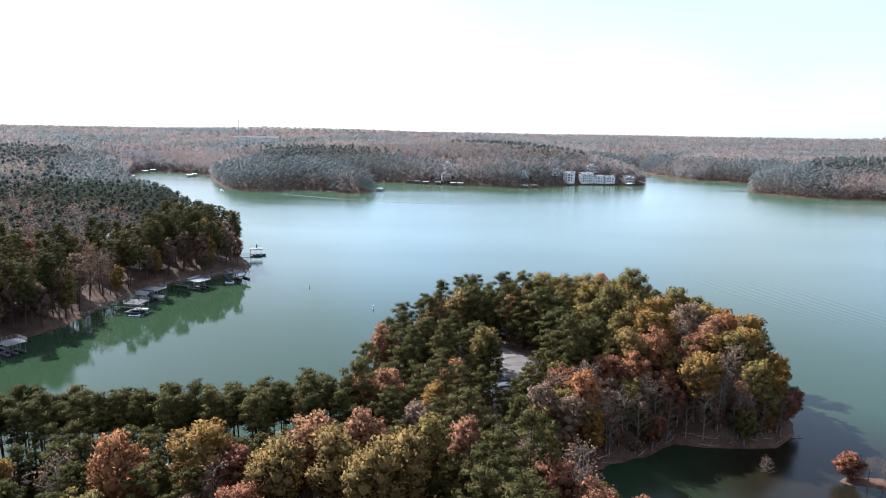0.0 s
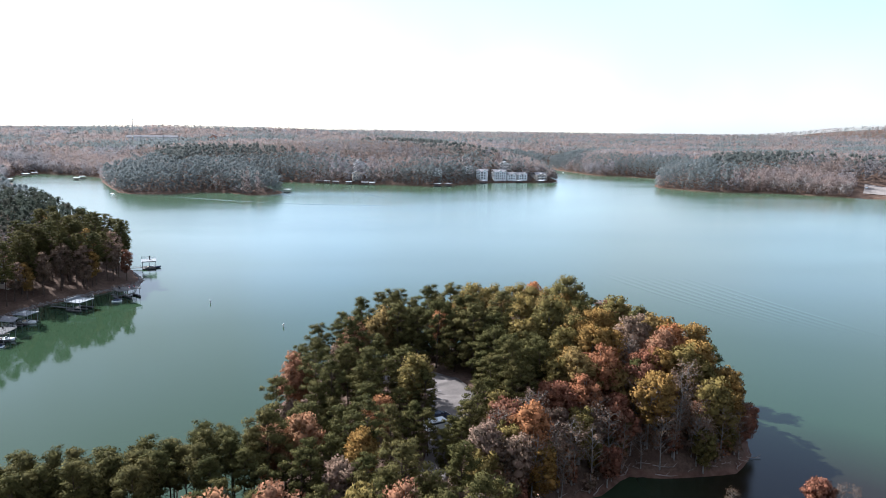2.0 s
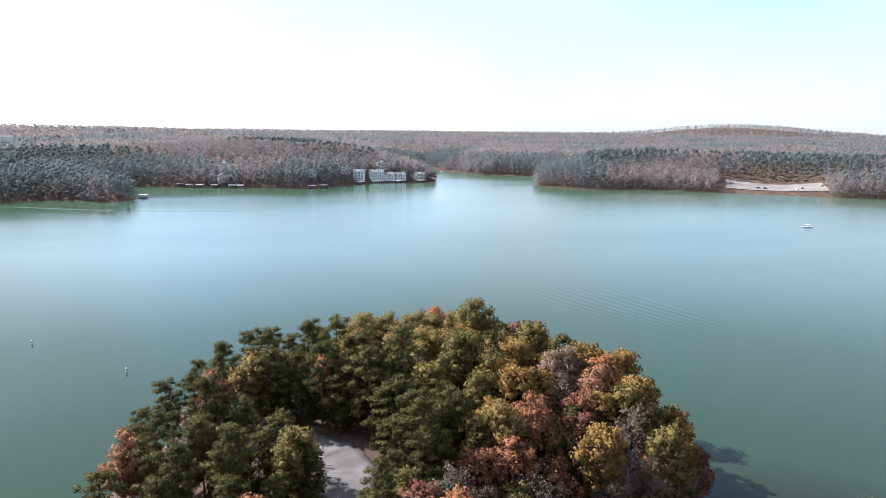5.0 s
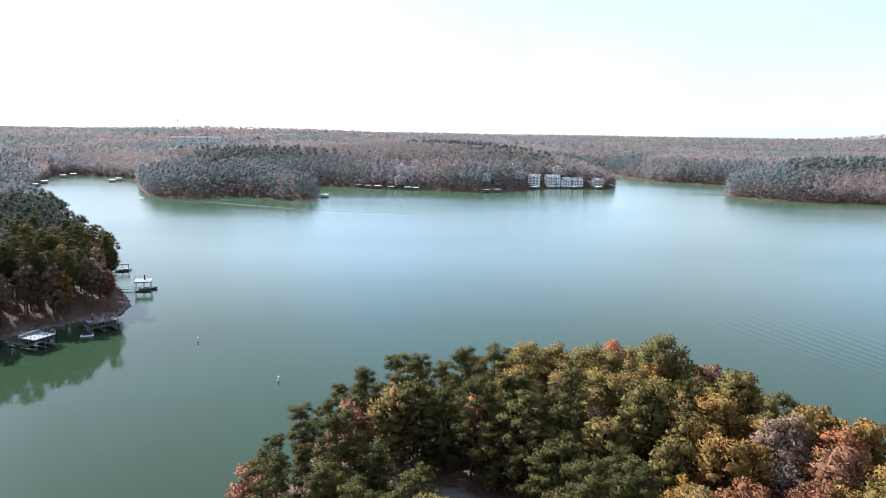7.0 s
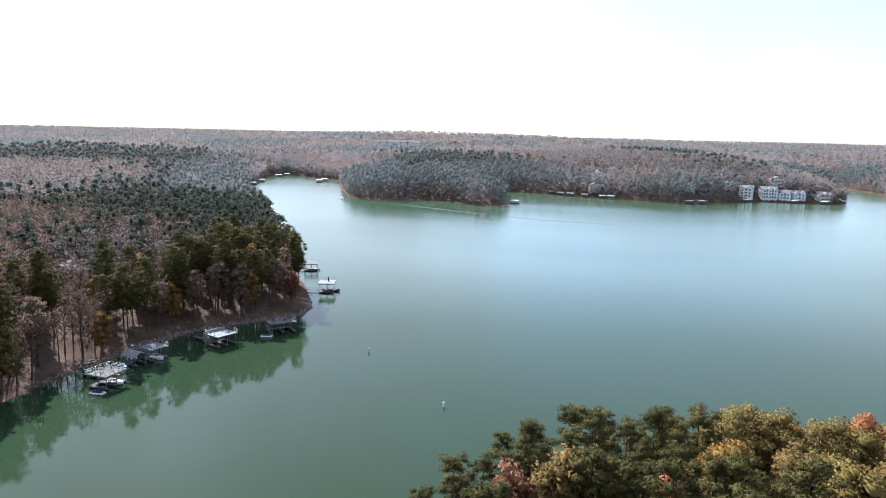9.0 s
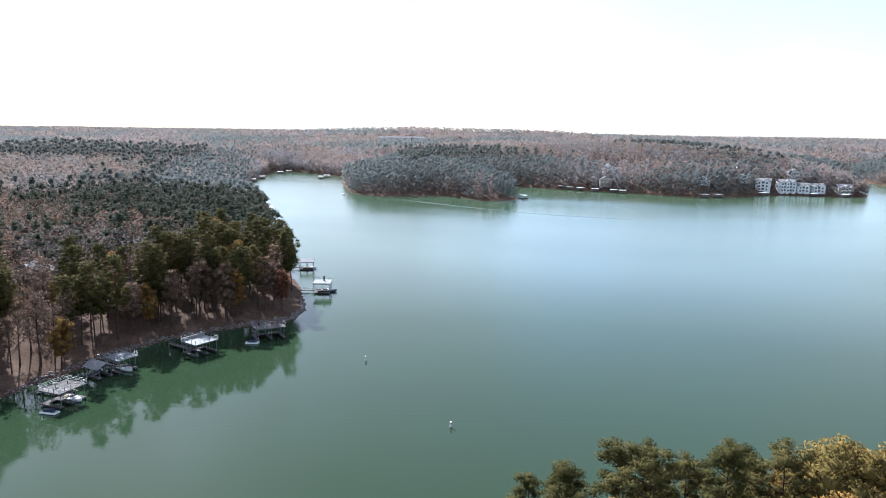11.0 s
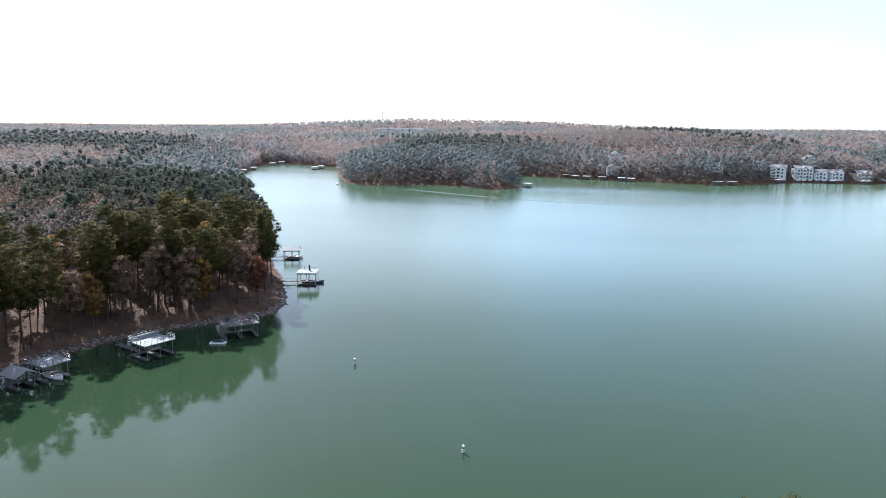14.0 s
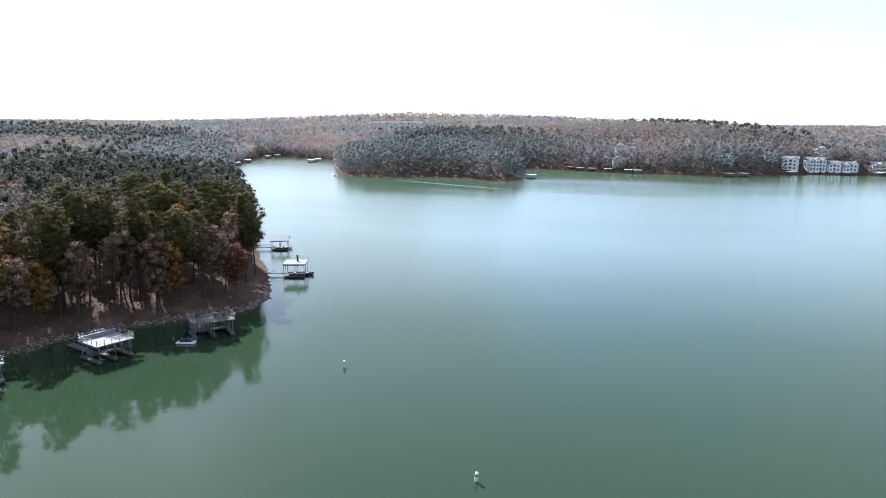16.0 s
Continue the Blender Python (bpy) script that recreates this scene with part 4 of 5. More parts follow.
def dock(label, w, l, roof_mat, high=3.2, rails=("out", "left", "right", "in"), bays=2, gangway=6.0, gang_y=0.0, pitched=False, kind="boat_dock"):
    """A floating dock: finger piers round boat slips, steel posts, and a flat sun deck or a roof over them."""
    thing = tagged(new(kind), label, "dock", "boat docks")
    part("walkway", boxes("walkway", [(-w / 2 + 0.6, 0, 0.45, 1.2, l, 0.22)], WOOD, 0.02), thing)
    for n in range(bays + 1):
        y = (n / bays - 0.5) * (l - 0.8)
        part("finger_pier", boxes("finger_pier", [(0.6, y, 0.45, w - 1.2, 0.8, 0.22)], WOOD, 0.02), thing)
        part("float", boxes("float", [(0.3, y, 0.17, w - 1.0, 0.7, 0.34)], BLACK, 0.03), thing)
        for x in (-w / 2 + 0.15, 0.1, w / 2 - 0.15):
            part("post", rod("post", (x, y, 0.5), (x, y, high), 0.07, STEEL, 6), thing)
    part("side_beam", boxes("side_beam", [(0, s * (l / 2 - 0.1), high - 0.12, w, 0.12, 0.24) for s in (-1, 1)], STEEL), thing)
    if pitched:
        part("roof", prism("roof", ((-l / 2 - 0.4, high), (0, high + 1.0), (l / 2 + 0.4, high), (l / 2 + 0.4, high + 0.12), (0, high + 1.14), (-l / 2 - 0.4, high + 0.12)),
                           -w / 2 - 0.3, w / 2 + 0.3, roof_mat), thing).matrix_basis = pose(0, 0, 0, 0, 0, 90)
    else:
        part("sun_deck", boxes("sun_deck", [(0, 0, high + 0.09, w + 0.4, l + 0.4, 0.18)], roof_mat, 0.03), thing)
        railing(w + 0.2, l + 0.2, high + 0.18, rails, STEEL, thing)
    if gangway:
        bridge = part("gangway", boxes("gangway", [(-w / 2 - gangway / 2, gang_y, 0.62, gangway, 1.1, 0.14)], WOOD, 0.02), thing)
        for s in (-1, 1):
            part("handrail", boxes("handrail", [(-w / 2 - gangway / 2, gang_y + s * 0.52, 1.45, gangway, 0.05, 0.05)]
                                   + [(-w / 2 - gangway * (0.1 + 0.4 * k), gang_y + s * 0.52, 1.05, 0.05, 0.05, 0.8) for k in range(3)], STEEL), bridge)
    return thing


def stairs(parent, x, y, high, turn=0):
    for n in range(13):
        part("tread", boxes("tread", [(x + 0.24 * n, y, 0.55 + (high - 0.4) * n / 12, 0.28, 0.9, 0.05)], WOOD), parent)


dock_a = place(dock("two-bay dock with a railed grey sun deck, by the wooded tip", 5.8, 7.6, WOOD, gangway=3.5, gang_y=-2.5), -83.4, 276.6, 0, -47)
stairs(dock_a, -1.5, 3.2, 3.2)
dock_b = place(dock("steel dock with a pale metal sun deck and white railing", 5.8, 6.4, METAL_ROOF, gangway=8.0, gang_y=-1.0, bays=2), -93.5, 260.2, 0, -22)
part("parapet", boxes("parapet", [(-2.4, 0, 3.75, 0.25, 6.4, 0.75)], METAL_ROOF, 0.03), dock_b)
dock_c = place(dock("dock with a railed pale deck and a boat in its slip", 5.0, 4.8, METAL_ROOF, gangway=8.5, gang_y=1.5, bays=1), -103.6, 244.4, 0, -18)
place(dock("low grey-roofed dock beside a railed deck", 4.8, 3.6, SHINGLE, high=2.5, gangway=0, bays=1, pitched=True), -105.5, 239.4, 0, -18)
dock_d = place(dock("dock with a worn grey sun deck and a boat beneath", 5.4, 6.4, WOOD, gangway=7.5, gang_y=2.4), -102.0, 224.9, 0, -7)
place(dock("dock in the dark corner of the cove", 5.0, 5.0, SHINGLE, gangway=6.0), -116, 180, 0, -30)
dock_e = place(dock("open dock with a flat white roof, off the wooded point", 5.6, 6.2, METAL_ROOF, high=3.6, gangway=7.0, rails=("left",)), -90.2, 329.4, 0, 15)
part("flag_pole", rod("flag_pole", (-2.6, -2.8, 0.5), (-2.6, -2.8, 6.2), 0.04, STEEL, 6), dock_e)
part("chimney_pipe", boxes("chimney_pipe", [(0.4, 1.0, 4.6, 0.45, 0.45, 1.7)], BLACK, 0.04), dock_e)
place(dock("white-roofed dock with a parked boat past the point", 5.4, 5.6, METAL_ROOF, high=3.2, gangway=6.0, pitched=True), -111.8, 364.5, 0, 20)
shed = place(dock("closed grey boathouse on the far cove shore", 6.0, 5.0, SHINGLE, high=3.0, gangway=4.0, pitched=True, kind="boathouse"), -207.5, 515, 0, 30)
part("wall", boxes("wall", [(0, -2.4, 1.8, 6.0, 0.15, 2.4), (0, 2.4, 1.8, 6.0, 0.15, 2.4)], SIDING), shed)
place(boat(NAVY, 6.4, 2.2, label="dark-hulled motor boat moored under a white roof"), -89.0, 330.6, 0, 15)
place(boat(GEL, 5.8, 2.1), -103.2, 244.8, 0, -18)
place(boat(GEL, 5.6, 2.1, TAN_CANVAS, label="white motor boat with a tan canopy in a slip"), -101.5, 226.4, 0, -7)
place(boat(GEL, 5.6, 2.1, label="white motor boat stored under a shore dock"), -111.2, 365.6, 0, 20)

# things on and beside the sun decks
def deck_chair(mat):
    thing = tagged(new("deck_chair"), "low red folding chair on a sun deck" if mat is RED else "low dark folding chair on a sun deck", "chair", "chairs on the sun decks")
    part("seat", boxes("seat", [(0, 0, 0.38, 0.55, 0.55, 0.06)], mat, 0.01), thing)
    part("backrest", boxes("backrest", [(-0.28, 0, 0.68, 0.06, 0.55, 0.6)], mat, 0.01), thing)
    for x in (-0.24, 0.24):
        for y in (-0.24, 0.24):
            part("leg", rod("leg", (x, y, 0), (x, y, 0.38), 0.02, STEEL, 6), thing)
    return thing


def deck_table():
    thing = tagged(new("deck_table"), "round grey table on a sun deck", "table")
    part("tabletop", lathe("tabletop", ((0.01, 0.72), (0.6, 0.72), (0.6, 0.76), (0.01, 0.76)), WOOD), thing)
    part("pedestal", lathe("pedestal", ((0.3, 0.0), (0.06, 0.06), (0.05, 0.72)), STEEL), thing)
    return thing


for n, (x, y, turn, mat) in enumerate(((-1.4, 1.6, 30, RED), (-0.4, 2.4, 250, RED), (1.3, 2.2, 160, RED), (-1.5, -1.8, 80, BLACK), (0.2, -2.4, 120, BLACK), (1.6, 0.6, 10, RED))):
    chair = deck_chair(mat)
    chair.matrix_basis = dock_a.matrix_basis @ pose(x, y, 3.38, 0, 0, turn)
table = deck_table()
table.matrix_basis = dock_a.matrix_basis @ pose(-0.3, 1.2, 3.38)
chair = deck_chair(BLACK)
chair.matrix_basis = dock_d.matrix_basis @ pose(0.4, 1.2, 3.38, 0, 0, 70)
table = deck_table()
table.matrix_basis = dock_d.matrix_basis @ pose(-1.2, -0.6, 3.38)


def jet_ski_float():
    thing = tagged(new("floating_platform"), "low floating platform with a dark watercraft beside a dock", "float")
    part("platform", boxes("platform", [(0, 0, 0.2, 3.4, 1.6, 0.3)], GEL, 0.05), thing)
    part("watercraft", prism("watercraft", ((-1.2, 0.36), (0.9, 0.36), (1.4, 0.62), (0.3, 1.0), (0.1, 0.85), (-1.1, 0.82)), -0.4, 0.4, NAVY), thing)
    return thing


for base, x, y, turn in ((dock_a, 3.2, -5.2, 60), (dock_d, 2.0, -5.0, 10)):
    ob = jet_ski_float()
    ob.matrix_basis = base.matrix_basis @ pose(x, y, 0, 0, 0, turn)


# ---- buoys and boats on the open lake ----
def buoy():
    thing = tagged(new("buoy"), "white cylindrical marker buoy with an orange band, afloat", "buoy", "marker buoys")
    part("body", lathe("body", ((0.02, -0.5), (0.2, -0.45), (0.22, 1.05), (0.17, 1.15), (0.02, 1.17)), WHITE), thing)
    part("band", lathe("band", ((0.225, 0.72), (0.228, 0.73), (0.228, 0.9), (0.225, 0.91)), RED), thing)
    return thing


place(buoy(), -52.1, 265.7, 0, 0)
place(buoy(), -23.9, 233.8, 0, 0).rotation_euler = (0.05, 0.1, 0)
place(boat(GEL, 6.5, 2.3, label="white motor boat under way near the wooded island"), -214, 666, 0.1, 130)
place(boat(GEL, 7.0, 2.6, WHITE, label="white boat with a canopy out on the open lake"), 364, 407, 0, 160)
place(boat(GEL, 6.5, 2.4, label="small white motor boat in the far inlet"), 300, 1000, 0, 60)


def wave(line, high, wide):
    """A long low ridge of wake on the water."""
    line = np.array(line, float)
    t = np.linspace(0, len(line) - 1, 60)
    x, y = np.interp(t, range(len(line)), line[:, 0]), np.interp(t, range(len(line)), line[:, 1])
    nx, ny = np.gradient(y), -np.gradient(x)
    size = np.hypot(nx, ny)
    nx, ny = nx / size, ny / size
    fade = np.sin(np.linspace(0.15, 2.9, 60))
    rows = [np.stack([x + nx * wide * s, y + ny * wide * s, 0.004 + 0 * x + high * fade * h], 1) for s, h in ((-1, 0), (-0.4, 0.75), (0, 1), (0.4, 0.75), (1, 0))]
    v = np.concatenate(rows)
    a = np.arange(59)
    f = np.concatenate([np.stack([n * 60 + a, n * 60 + 60 + a, n * 60 + 60 + a + 1, n * 60 + a + 1], 1) for n in range(4)])
    return part("wake_wave", mesh_of("wake_wave", v, f, WATER), water)


wave(((-206, 676), (-150, 640), (-100, 612), (-58, 590)), 0.3, 1.5)
wave(((-75, 596), (-30, 582), (28, 575)), 0.16, 2.0)
wave(((4, 683), (15, 662), (25, 638)), 0.25, 2.2)
# a passing boat's fading ripples on the open water
for n in range(9):
    wave(((103 + 5.0 * n, 309 - 2.0 * n), (114 + 4.6 * n, 268 - 2.4 * n), (127 + 4.2 * n, 229 - 2.6 * n)), 0.02, 1.3)

far_dock = place(dock("small white-roofed dock on a far shore", 6.0, 6.4, WHITE, high=2.8, rails=(), gangway=5.0), -341, 731, 0, 20)
for x, y, turn in ((-347, 743, 20), (-350, 763, 40), (-362, 806, 30), (-382, 889, -40), (-383, 915, -60), (-305, 833, 190), (-306, 852, 200), (-216, 535, 30),
                   (-40, 806, -95), (-31, 796, -95), (-21, 791, -100), (-7, 786, -95), (10, 779, -90), (18, 777, -90), (88, 762, -60), (100, 766, -60),
                   (-64, 690, -20), (190, 812, -90), (145, 803, -60), (216, 813, -90)):
    copy_thing(far_dock, pose(x, y, 0, 0, 0, turn))


# ---- houses ----
def house(label, w, l, storeys, wall_mat, roof_mat, category="house", kind="house", cols=3, chimney=False, balcony=False):
    """A house with a gabled roof: the ridge along y, its gable and windows towards -y."""
    thing = tagged(new(kind), label, category)
    high = storeys * 2.7 + 0.3
    rise = w * 0.24
    part("wall", prism("wall", ((-w / 2, -3), (w / 2, -3), (w / 2, high), (0, high + rise), (-w / 2, high)), -l / 2, l / 2, wall_mat), thing)
    slab = ((-w / 2 - 0.6, high - 0.35), (0, high + rise + 0.04), (w / 2 + 0.6, high - 0.35), (w / 2 + 0.6, high - 0.08), (0, high + rise + 0.34), (-w / 2 - 0.6, high - 0.08))
    part("roof", prism("roof", slab, -l / 2 - 0.5, l / 2 + 0.5, roof_mat), thing)
    if chimney:
        part("chimney", boxes("chimney", [(w * 0.25, 0.4, high + w * 0.3, 0.9, 0.9, 2.2)], BRICK_RED), thing)
    for s in range(storeys):
        for c in range(cols):
            x = (c + 0.5) / cols * w - w / 2
            win = part("window", boxes("window", [(x, -l / 2 - 0.03, 1.5 + s * 2.9, 1.5, 0.1, 1.6)], WHITE), thing)
            part("pane", boxes("pane", [(x, -l / 2 - 0.09, 1.5 + s * 2.9, 1.25, 0.04, 1.35)], PANE), win)
        if balcony and s:
            slab = part("balcony", boxes("balcony", [(0, -l / 2 - 0.8, s * 2.9 + 0.2, w * 0.9, 1.5, 0.2)], WHITE), thing)
            part("balcony_rail", boxes("balcony_rail", [(0, -l / 2 - 1.5, s * 2.9 + 0.8, w * 0.9, 0.06, 0.9)], WHITE), slab)
    return thing


def settle_house(thing, x, y, turn):
    place(thing, x, y, float(ground_height(x, y)) + 0.6, turn)
    return thing


def apartment_block(wide, storeys, wall_mat, label):
    """A lakeside block: gabled bays side by side, with stacked balconies between dark glass doors, the front towards -y."""
    thing = tagged(new("apartment_block"), label, "apartment block")
    high, deep, bays = storeys * 2.9, 12.0, max(2, round(wide / 5.2))
    part("wall", boxes("wall", [(0, 0, high / 2 - 1.5, wide, deep, high + 3)], wall_mat), thing)
    part("roof", prism("roof", ((-deep / 2 - 0.6, high), (0, high + 2.6), (deep / 2 + 0.6, high), (deep / 2 + 0.6, high + 0.25), (0, high + 2.9), (-deep / 2 - 0.6, high + 0.25)),
                       -wide / 2 - 0.4, wide / 2 + 0.4, SHINGLE), thing).matrix_basis = pose(0, 0, 0.02, 0, 0, 90)
    for n in range(bays):
        x = (n + 0.5) / bays * wide - wide / 2
        w, lift = wide / bays * 0.62, 1.2 * (n % 2)
        y0, top = -deep / 2 - 1.4, high + lift
        part("bay", prism("bay", ((x - w / 2, -3), (x + w / 2, -3), (x + w / 2, top), (x, top + w * 0.32), (x - w / 2, top)), y0, 0.5, wall_mat), thing)
        part("bay_roof", prism("bay_roof", ((x - w / 2 - 0.4, top - 0.25), (x, top + w * 0.32 + 0.03), (x + w / 2 + 0.4, top - 0.25), (x + w / 2 + 0.4, top), (x, top + w * 0.32 + 0.3), (x - w / 2 - 0.4, top)),
                               y0 - 0.4, 0.5, SHINGLE), thing)
        for k in range(storeys):
            z = k * 2.9 + 1.45
            win = part("window", boxes("window", [(x, y0 - 0.03, z, 1.7, 0.1, 1.8)], WHITE), thing)
            part("pane", boxes("pane", [(x, y0 - 0.09, z, 1.45, 0.04, 1.55)], PANE), win)
            bx = x + wide / bays / 2
            if n < bays - 1:
                slab = part("balcony", boxes("balcony", [(bx, -deep / 2 - 0.75, k * 2.9 + 0.1, wide / bays * 0.38, 1.4, 0.18)], WHITE), thing)
                part("balcony_rail", boxes("balcony_rail", [(bx, -deep / 2 - 1.4, k * 2.9 + 0.65, wide / bays * 0.38, 0.06, 0.8)], WHITE), slab)
                part("door_glass", boxes("door_glass", [(bx, -deep / 2 - 0.03, z, wide / bays * 0.34, 0.08, 2.1)], PANE), thing)
    return thing


for n, (x, y, wide, storeys, turn) in enumerate(CONDOS):
    brick = n == 4
    settle_house(apartment_block(wide, storeys, TAN_SIDING if brick else WHITE, "tan gabled lakeside block with stacked white balconies" if brick else "white gabled lakeside apartment block with stacked balconies"), x, y, turn).location.z -= 2.2
for n, (x, y, turn) in enumerate(HILL_HOUSES):
    settle_house(house("white gabled house among autumn trees on the slope" if n % 3 < 2 else "tan house with a grey roof close to the shore", 10.5, 8, 2, WHITE if n % 3 < 2 else TAN_SIDING,
                       SHINGLE, chimney=n % 2 == 0), x, y, turn)
for n, (x, y) in enumerate(TOWN_HOUSES):
    settle_house(house("tall pale townhouse in a row on the hilltop", 9.5, 11, 3, SIDING, SHINGLE, "townhouse", "townhouse", cols=2), x, y, 90 if n % 2 else 84)
for n, (x, y, wide) in enumerate(HALLS):
    settle_house(house("long pale low building on the wooded ridge", wide, 9, 2, BRICK_RED if n == 0 else SIDING, METAL_ROOF, "building", "building", cols=4), x, y, 5)
for x, y, turn in SHORE_HOUSES:
    settle_house(house("house with a pale roof half hidden in the shore woods", 10, 8, 2, TAN_SIDING, SHINGLE, chimney=True), x, y, turn)


def mast(x, y, high):
    thing = tagged(new("radio_mast"), "thin steel radio mast on the far skyline", "mast")
    part("pole", rod("pole", (0, 0, 0), (0, 0, high), 0.35, STEEL, 6), thing)
    part("antenna", boxes("antenna", [(0, 0, high - 2, 1.6, 1.6, 2.6)], WHITE), thing)
    place(thing, x, y, float(ground_height(x, y)), 0)


mast(-1480, 2500, 48)
mast(-390, 1330, 34)


# ---- park road, lot and cars ----
def strip(name, line, wide, lift, mat, label, category, parent=None, kind="structure"):
    """A paved band along a line of places, laid on the ground."""
    line = np.array(line, float)
    t = np.linspace(0, len(line) - 1, 14 * len(line))
    x, y = np.interp(t, range(len(line)), line[:, 0]), np.interp(t, range(len(line)), line[:, 1])
    for _ in range(12):
        x[1:-1], y[1:-1] = (x[:-2] + 2 * x[1:-1] + x[2:]) / 4, (y[:-2] + 2 * y[1:-1] + y[2:]) / 4
    nx, ny = np.gradient(y), -np.gradient(x)
    size = np.hypot(nx, ny)
    nx, ny = nx / size, ny / size
    across = np.linspace(-0.5, 0.5, 7)
    px, py = x[:, None] + nx[:, None] * across * wide, y[:, None] + ny[:, None] * across * wide
    pz = ground_height(px, py).max(axis=1, keepdims=True) + lift + 0 * px
    top = np.stack([px, py, pz], -1).reshape(-1, 3)
    a = (np.arange(len(x) - 1)[:, None] * 7 + np.arange(6)).ravel()
    me = mesh_of(name, top, np.stack([a, a + 1, a + 8, a + 7], 1), mat)
    ob = part(name, me, parent) if parent else tagged(new(name, me), label, category, kind=kind)
    deep = ob.modifiers.new("depth", "SOLIDIFY")
    deep.thickness, deep.offset = 0.1 if wide < 1 else 1.4, -1 if wide >= 1 else 0
    return ob


road = strip("road", ((10, 121), (12, 128), (13.5, 136), (15.6, 143)), 4.5, 0.25, ASPHALT, "pale worn asphalt park road and lot curving between trees", "road")
strip("lot", ((15.0, 140.5), (16.8, 146), (18.0, 151), (16.2, 156.6), (11.2, 162.2), (5.2, 167)), 9.0, 0.28, ASPHALT, "", "", road)
for ax, ay, bx, by in ((11.6, 159.4, 14.2, 157.6), (12.9, 155.6, 14.9, 154.8), (13.3, 152.4, 15.5, 152.0), (13.3, 149.0, 15.4, 148.8)):
    strip("parking_line", ((ax, ay), (bx, by)), 0.12, 0.62, PAINT_LINE, "", "", road)


def car(paint, kind="car", label="dark parked car", van=False):
    """A parked car: x is ahead."""
    thing = tagged(new(kind), label, "van" if van else "car", "parked cars")
    outline = (((-2.5, 0.35), (2.5, 0.35), (2.5, 0.95), (1.9, 1.15), (1.4, 1.95), (-2.4, 2.0), (-2.5, 1.0)) if van else
               ((-2.2, 0.3), (2.2, 0.3), (2.2, 0.75), (1.1, 0.92), (0.5, 1.42), (-1.2, 1.45), (-2.0, 0.95), (-2.2, 0.85)))
    body = bmesh.new()
    body.from_mesh(prism("body", outline, -0.9, 0.9, paint))
    bmesh.ops.bevel(body, geom=body.edges[:], offset=0.07, segments=2, affect="EDGES")
    part("body", finish("body", body, paint), thing)
    top = 1.9 if van else 1.38
    for s in (-1, 1):
        part("side_window", boxes("side_window", [(-0.35, s * 0.885, top - 0.32, 2.0 if not van else 2.9, 0.06, 0.36)], PANE), thing)
    part("windscreen", boxes("windscreen", [(1.62 if van else 0.86, 0, top - 0.36, 0.12, 1.5, 0.5)], PANE), thing)
    for x in (-1.45, 1.45):
        for s in (-1, 1):
            wheel = part("wheel", rod("wheel", (x, s * 0.7, 0.33), (x, s * 0.93, 0.33), 0.33, BLACK, 16), thing)
            part("rim", rod("rim", (x, s * 0.9, 0.33), (x, s * 0.95, 0.33), 0.2, STEEL, 12), wheel)
    for s in (-1, 1):
        part("headlight", boxes("headlight", [(2.5 if van else 2.18, s * 0.65, 0.72, 0.08, 0.3, 0.16)], GEL), thing)
    return thing


def park(thing, x, y, turn, lift):
    return place(thing, x, y, float(ground_height(x, y)) + lift, turn)


SILVER = plain("silver_car_paint", (0.5, 0.51, 0.52), 0.3, 0.5, scale=1.0, spread=0.06)
park(car(GEL, "van", "white van parked by the park road", True), 12.9, 136.6, 20, 0.7)
park(car(NAVY, label="dark car parked beside the road"), 13.5, 140.8, 28, 0.7)


def sheet_on_ground(name, x0, x1, y0, y1, turn, lift, mat, label, category):
    ca, sa = math.cos(radians(turn)), math.sin(radians(turn))
    mx, my = (x0 + x1) / 2, (y0 + y1) / 2
    xs, ys = np.linspace(x0, x1, 40) - mx, np.linspace(y0, y1, 24) - my
    gx, gy = np.meshgrid(xs, ys)
    px, py = mx + gx * ca - gy * sa, my + gx * sa + gy * ca
    pz = np.maximum(ground_height(px, py), -0.4) + lift
    a = (np.arange(23)[:, None] * 40 + np.arange(39)).ravel()
    me = mesh_of(name, np.stack([px, py, pz], -1).reshape(-1, 3), np.stack([a, a + 1, a + 41, a + 40], 1), mat)
    return tagged(new(name, me), label, category, kind="structure")


sheet_on_ground("pavement", 505, 600, 610, 668, -39, 0.4, SAND, "open sandy lot on the far shore", "parking lot")
for n, (x, y, turn) in enumerate(((521, 672, 40), (540, 648, -30), (546, 645, -35), (556, 612, 20), (568, 618, 60), (590, 615, 10))):
    park(car((GEL, NAVY, BLACK, GEL, NAVY, SILVER)[n], label="small parked car on the sandy far lot"), x, y, turn, 0.4)


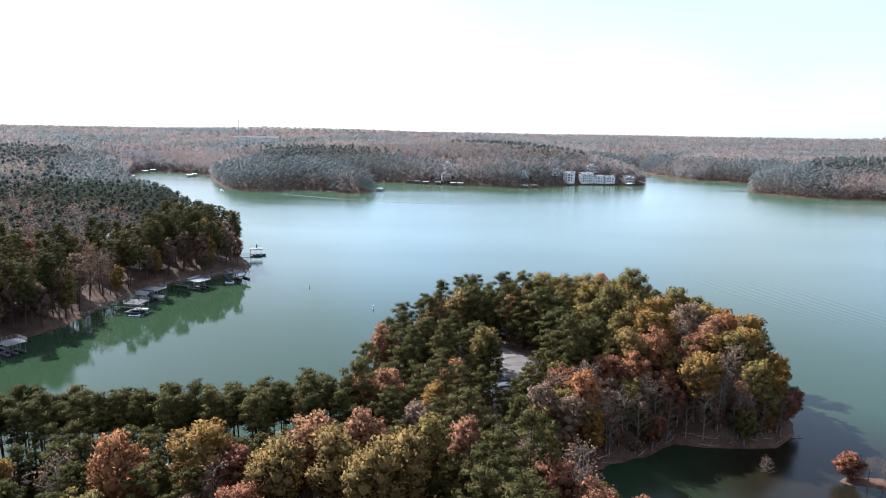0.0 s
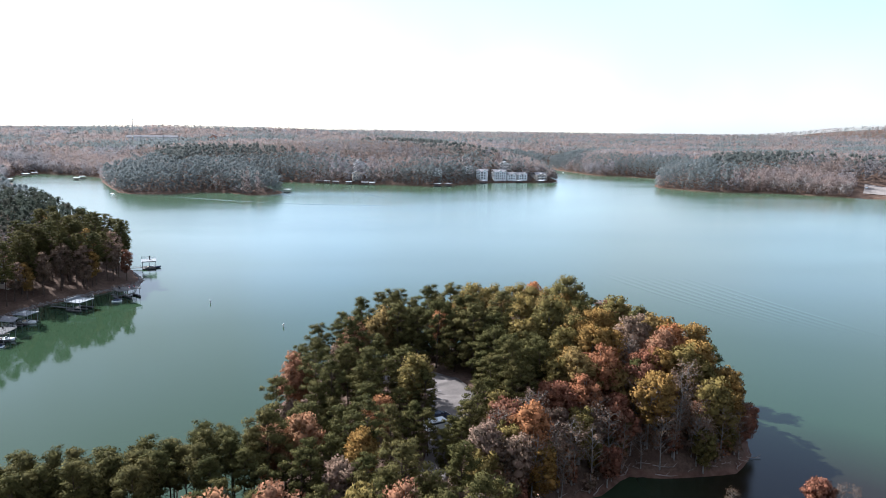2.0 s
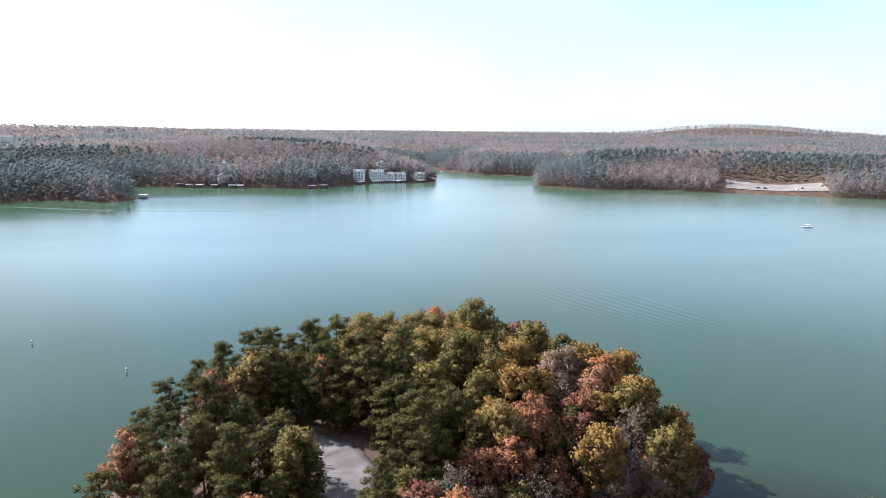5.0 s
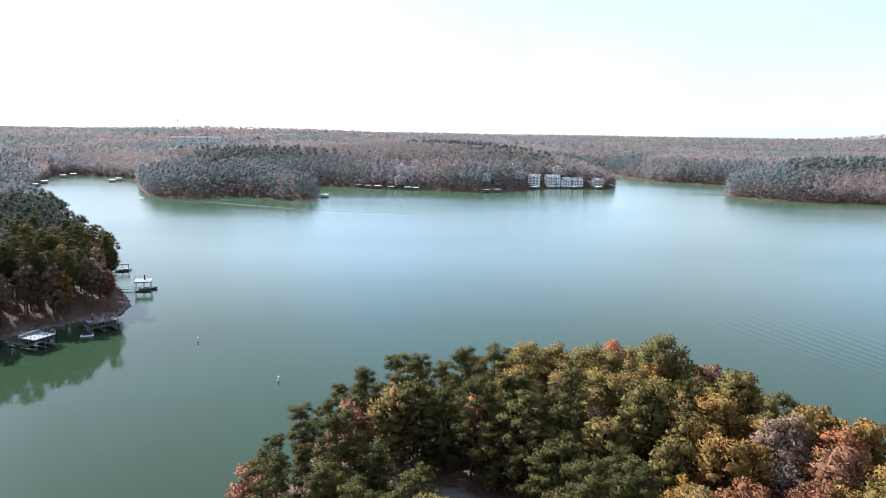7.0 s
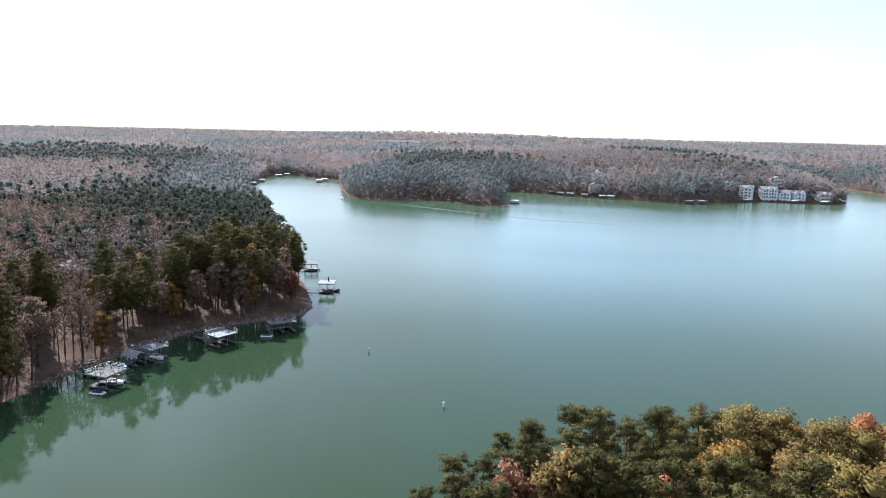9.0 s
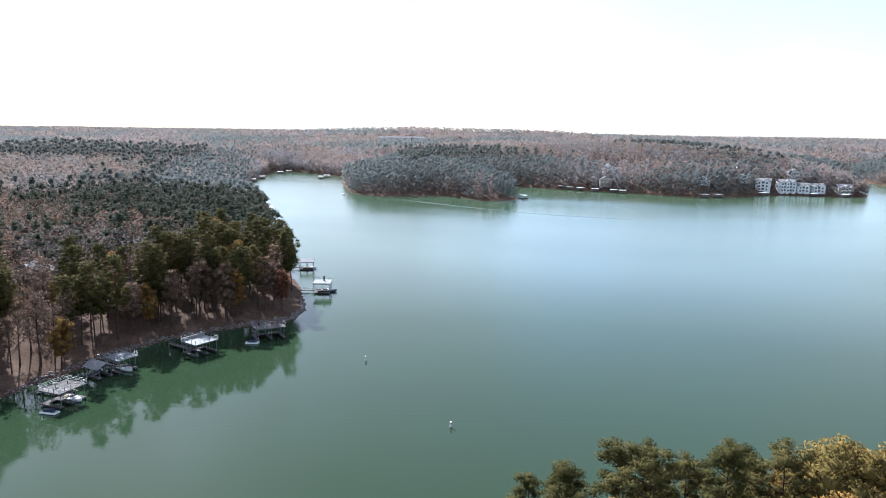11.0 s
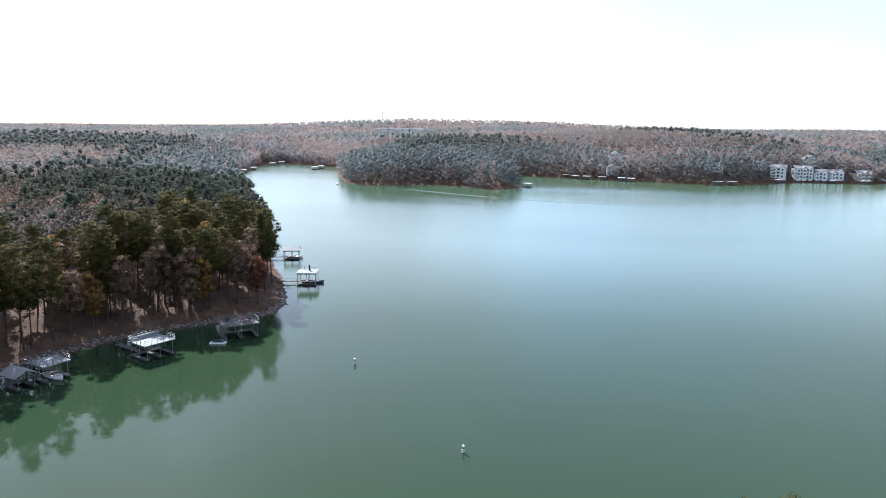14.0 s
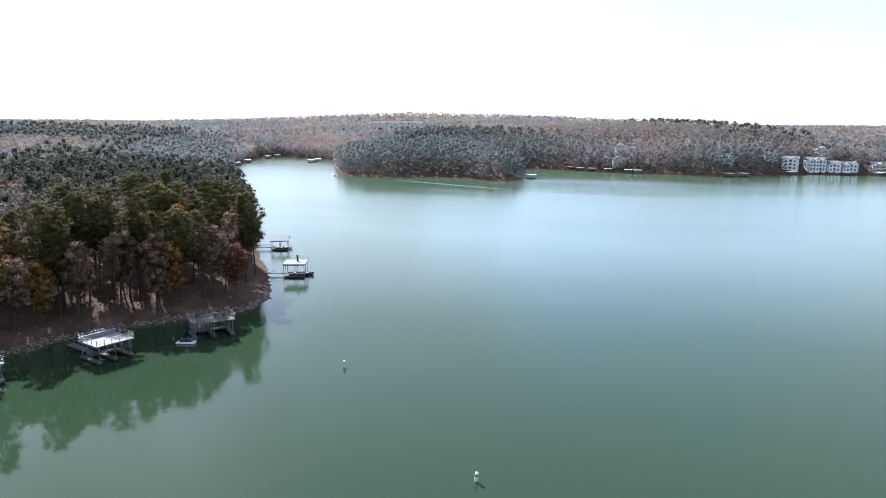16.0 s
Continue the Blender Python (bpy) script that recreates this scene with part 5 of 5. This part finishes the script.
# ---- stones along the docks' shore ----
def stones():
    verts, faces, base = [], [], 0
    west = [(x, y) for x, y in LAKE if -118 < x < -84 and 215 < y < 330]
    line = np.array(west)
    t = rng.uniform(0, len(line) - 1, 900)
    x, y = np.interp(t, range(len(line)), line[:, 0]), np.interp(t, range(len(line)), line[:, 1])
    x, y = x + rng.normal(-0.5, 0.45, 900), y + rng.normal(0.2, 0.45, 900)
    z = ground_height(x, y)
    cube = np.array([(sx, sy, sz) for sx in (-1, 1) for sy in (-1, 1) for sz in (-1, 1)], float)
    quads = np.array(((0, 1, 3, 2), (4, 6, 7, 5), (0, 4, 5, 1), (2, 3, 7, 6), (0, 2, 6, 4), (1, 5, 7, 3)))
    for n in range(900):
        size = rng.uniform(0.1, 0.3)
        verts.append(cube * rng.uniform(0.55, 1.0, (8, 3)) * size * (1.2, 1.0, 0.7) + (x[n], y[n], max(z[n], -0.1) + size * 0.3))
        faces.append(quads + base)
        base += 8
    return tagged(new("shore_stones", mesh_of("shore_stones", np.concatenate(verts), np.concatenate(faces), STONE)),
                  "grey broken stones laid along the dock shore", "stones", kind="stuff")


stones()


# ---- driftwood and fallen branches on the cove's bank ----
def driftwood(long, thick):
    """A bleached fallen branch with stubs, lying along x."""
    thing = tagged(new("driftwood"), "bleached fallen branch lying on the cove bank", "branch", "driftwood by the cove")
    s = np.linspace(-0.5, 0.5, 6)
    main = np.stack([s * long, 0.06 * long * np.sin(s * 5 + long), 0.05 + 0.1 * (s + 0.5)], 1)
    lines = [(main, thick * (1 - 0.7 * (s + 0.5)), 6)]
    for k in (2, 3, 4):
        tip = main[k] + (0.22 * long, (-1) ** k * 0.16 * long, 0.12 * long)
        lines.append((np.array([main[k], (main[k] + tip) / 2 + (0, 0, 0.05), tip]), thick * np.array([0.4, 0.3, 0.1]), 5))
    v, f = tubes(lines)
    part("bough", mesh_of("bough", v, f, DRIFT), thing)
    return thing


DRIFT = plain("bleached_wood", (0.24, 0.195, 0.165), 0.9, scale=2.0, spread=0.25)
logs = [driftwood(3.2, 0.11), driftwood(4.6, 0.14), driftwood(2.2, 0.08)]
placed = 0
for x, y in jittered(16, 80, 100, 142, 2.1):
    d = float(inland(x, y))
    if not -0.2 < d < 1.9 or (x > 56 and y < 126) or rng.uniform() < 0.3:
        continue
    m = pose(x, y, max(0.0, float(ground_height(x, y))) + 0.03, 0, 4, rng.uniform(-40, 70))
    if placed < 3:
        logs[placed].matrix_basis = m
    else:
        copy_thing(logs[placed % 3], m)
    placed += 1
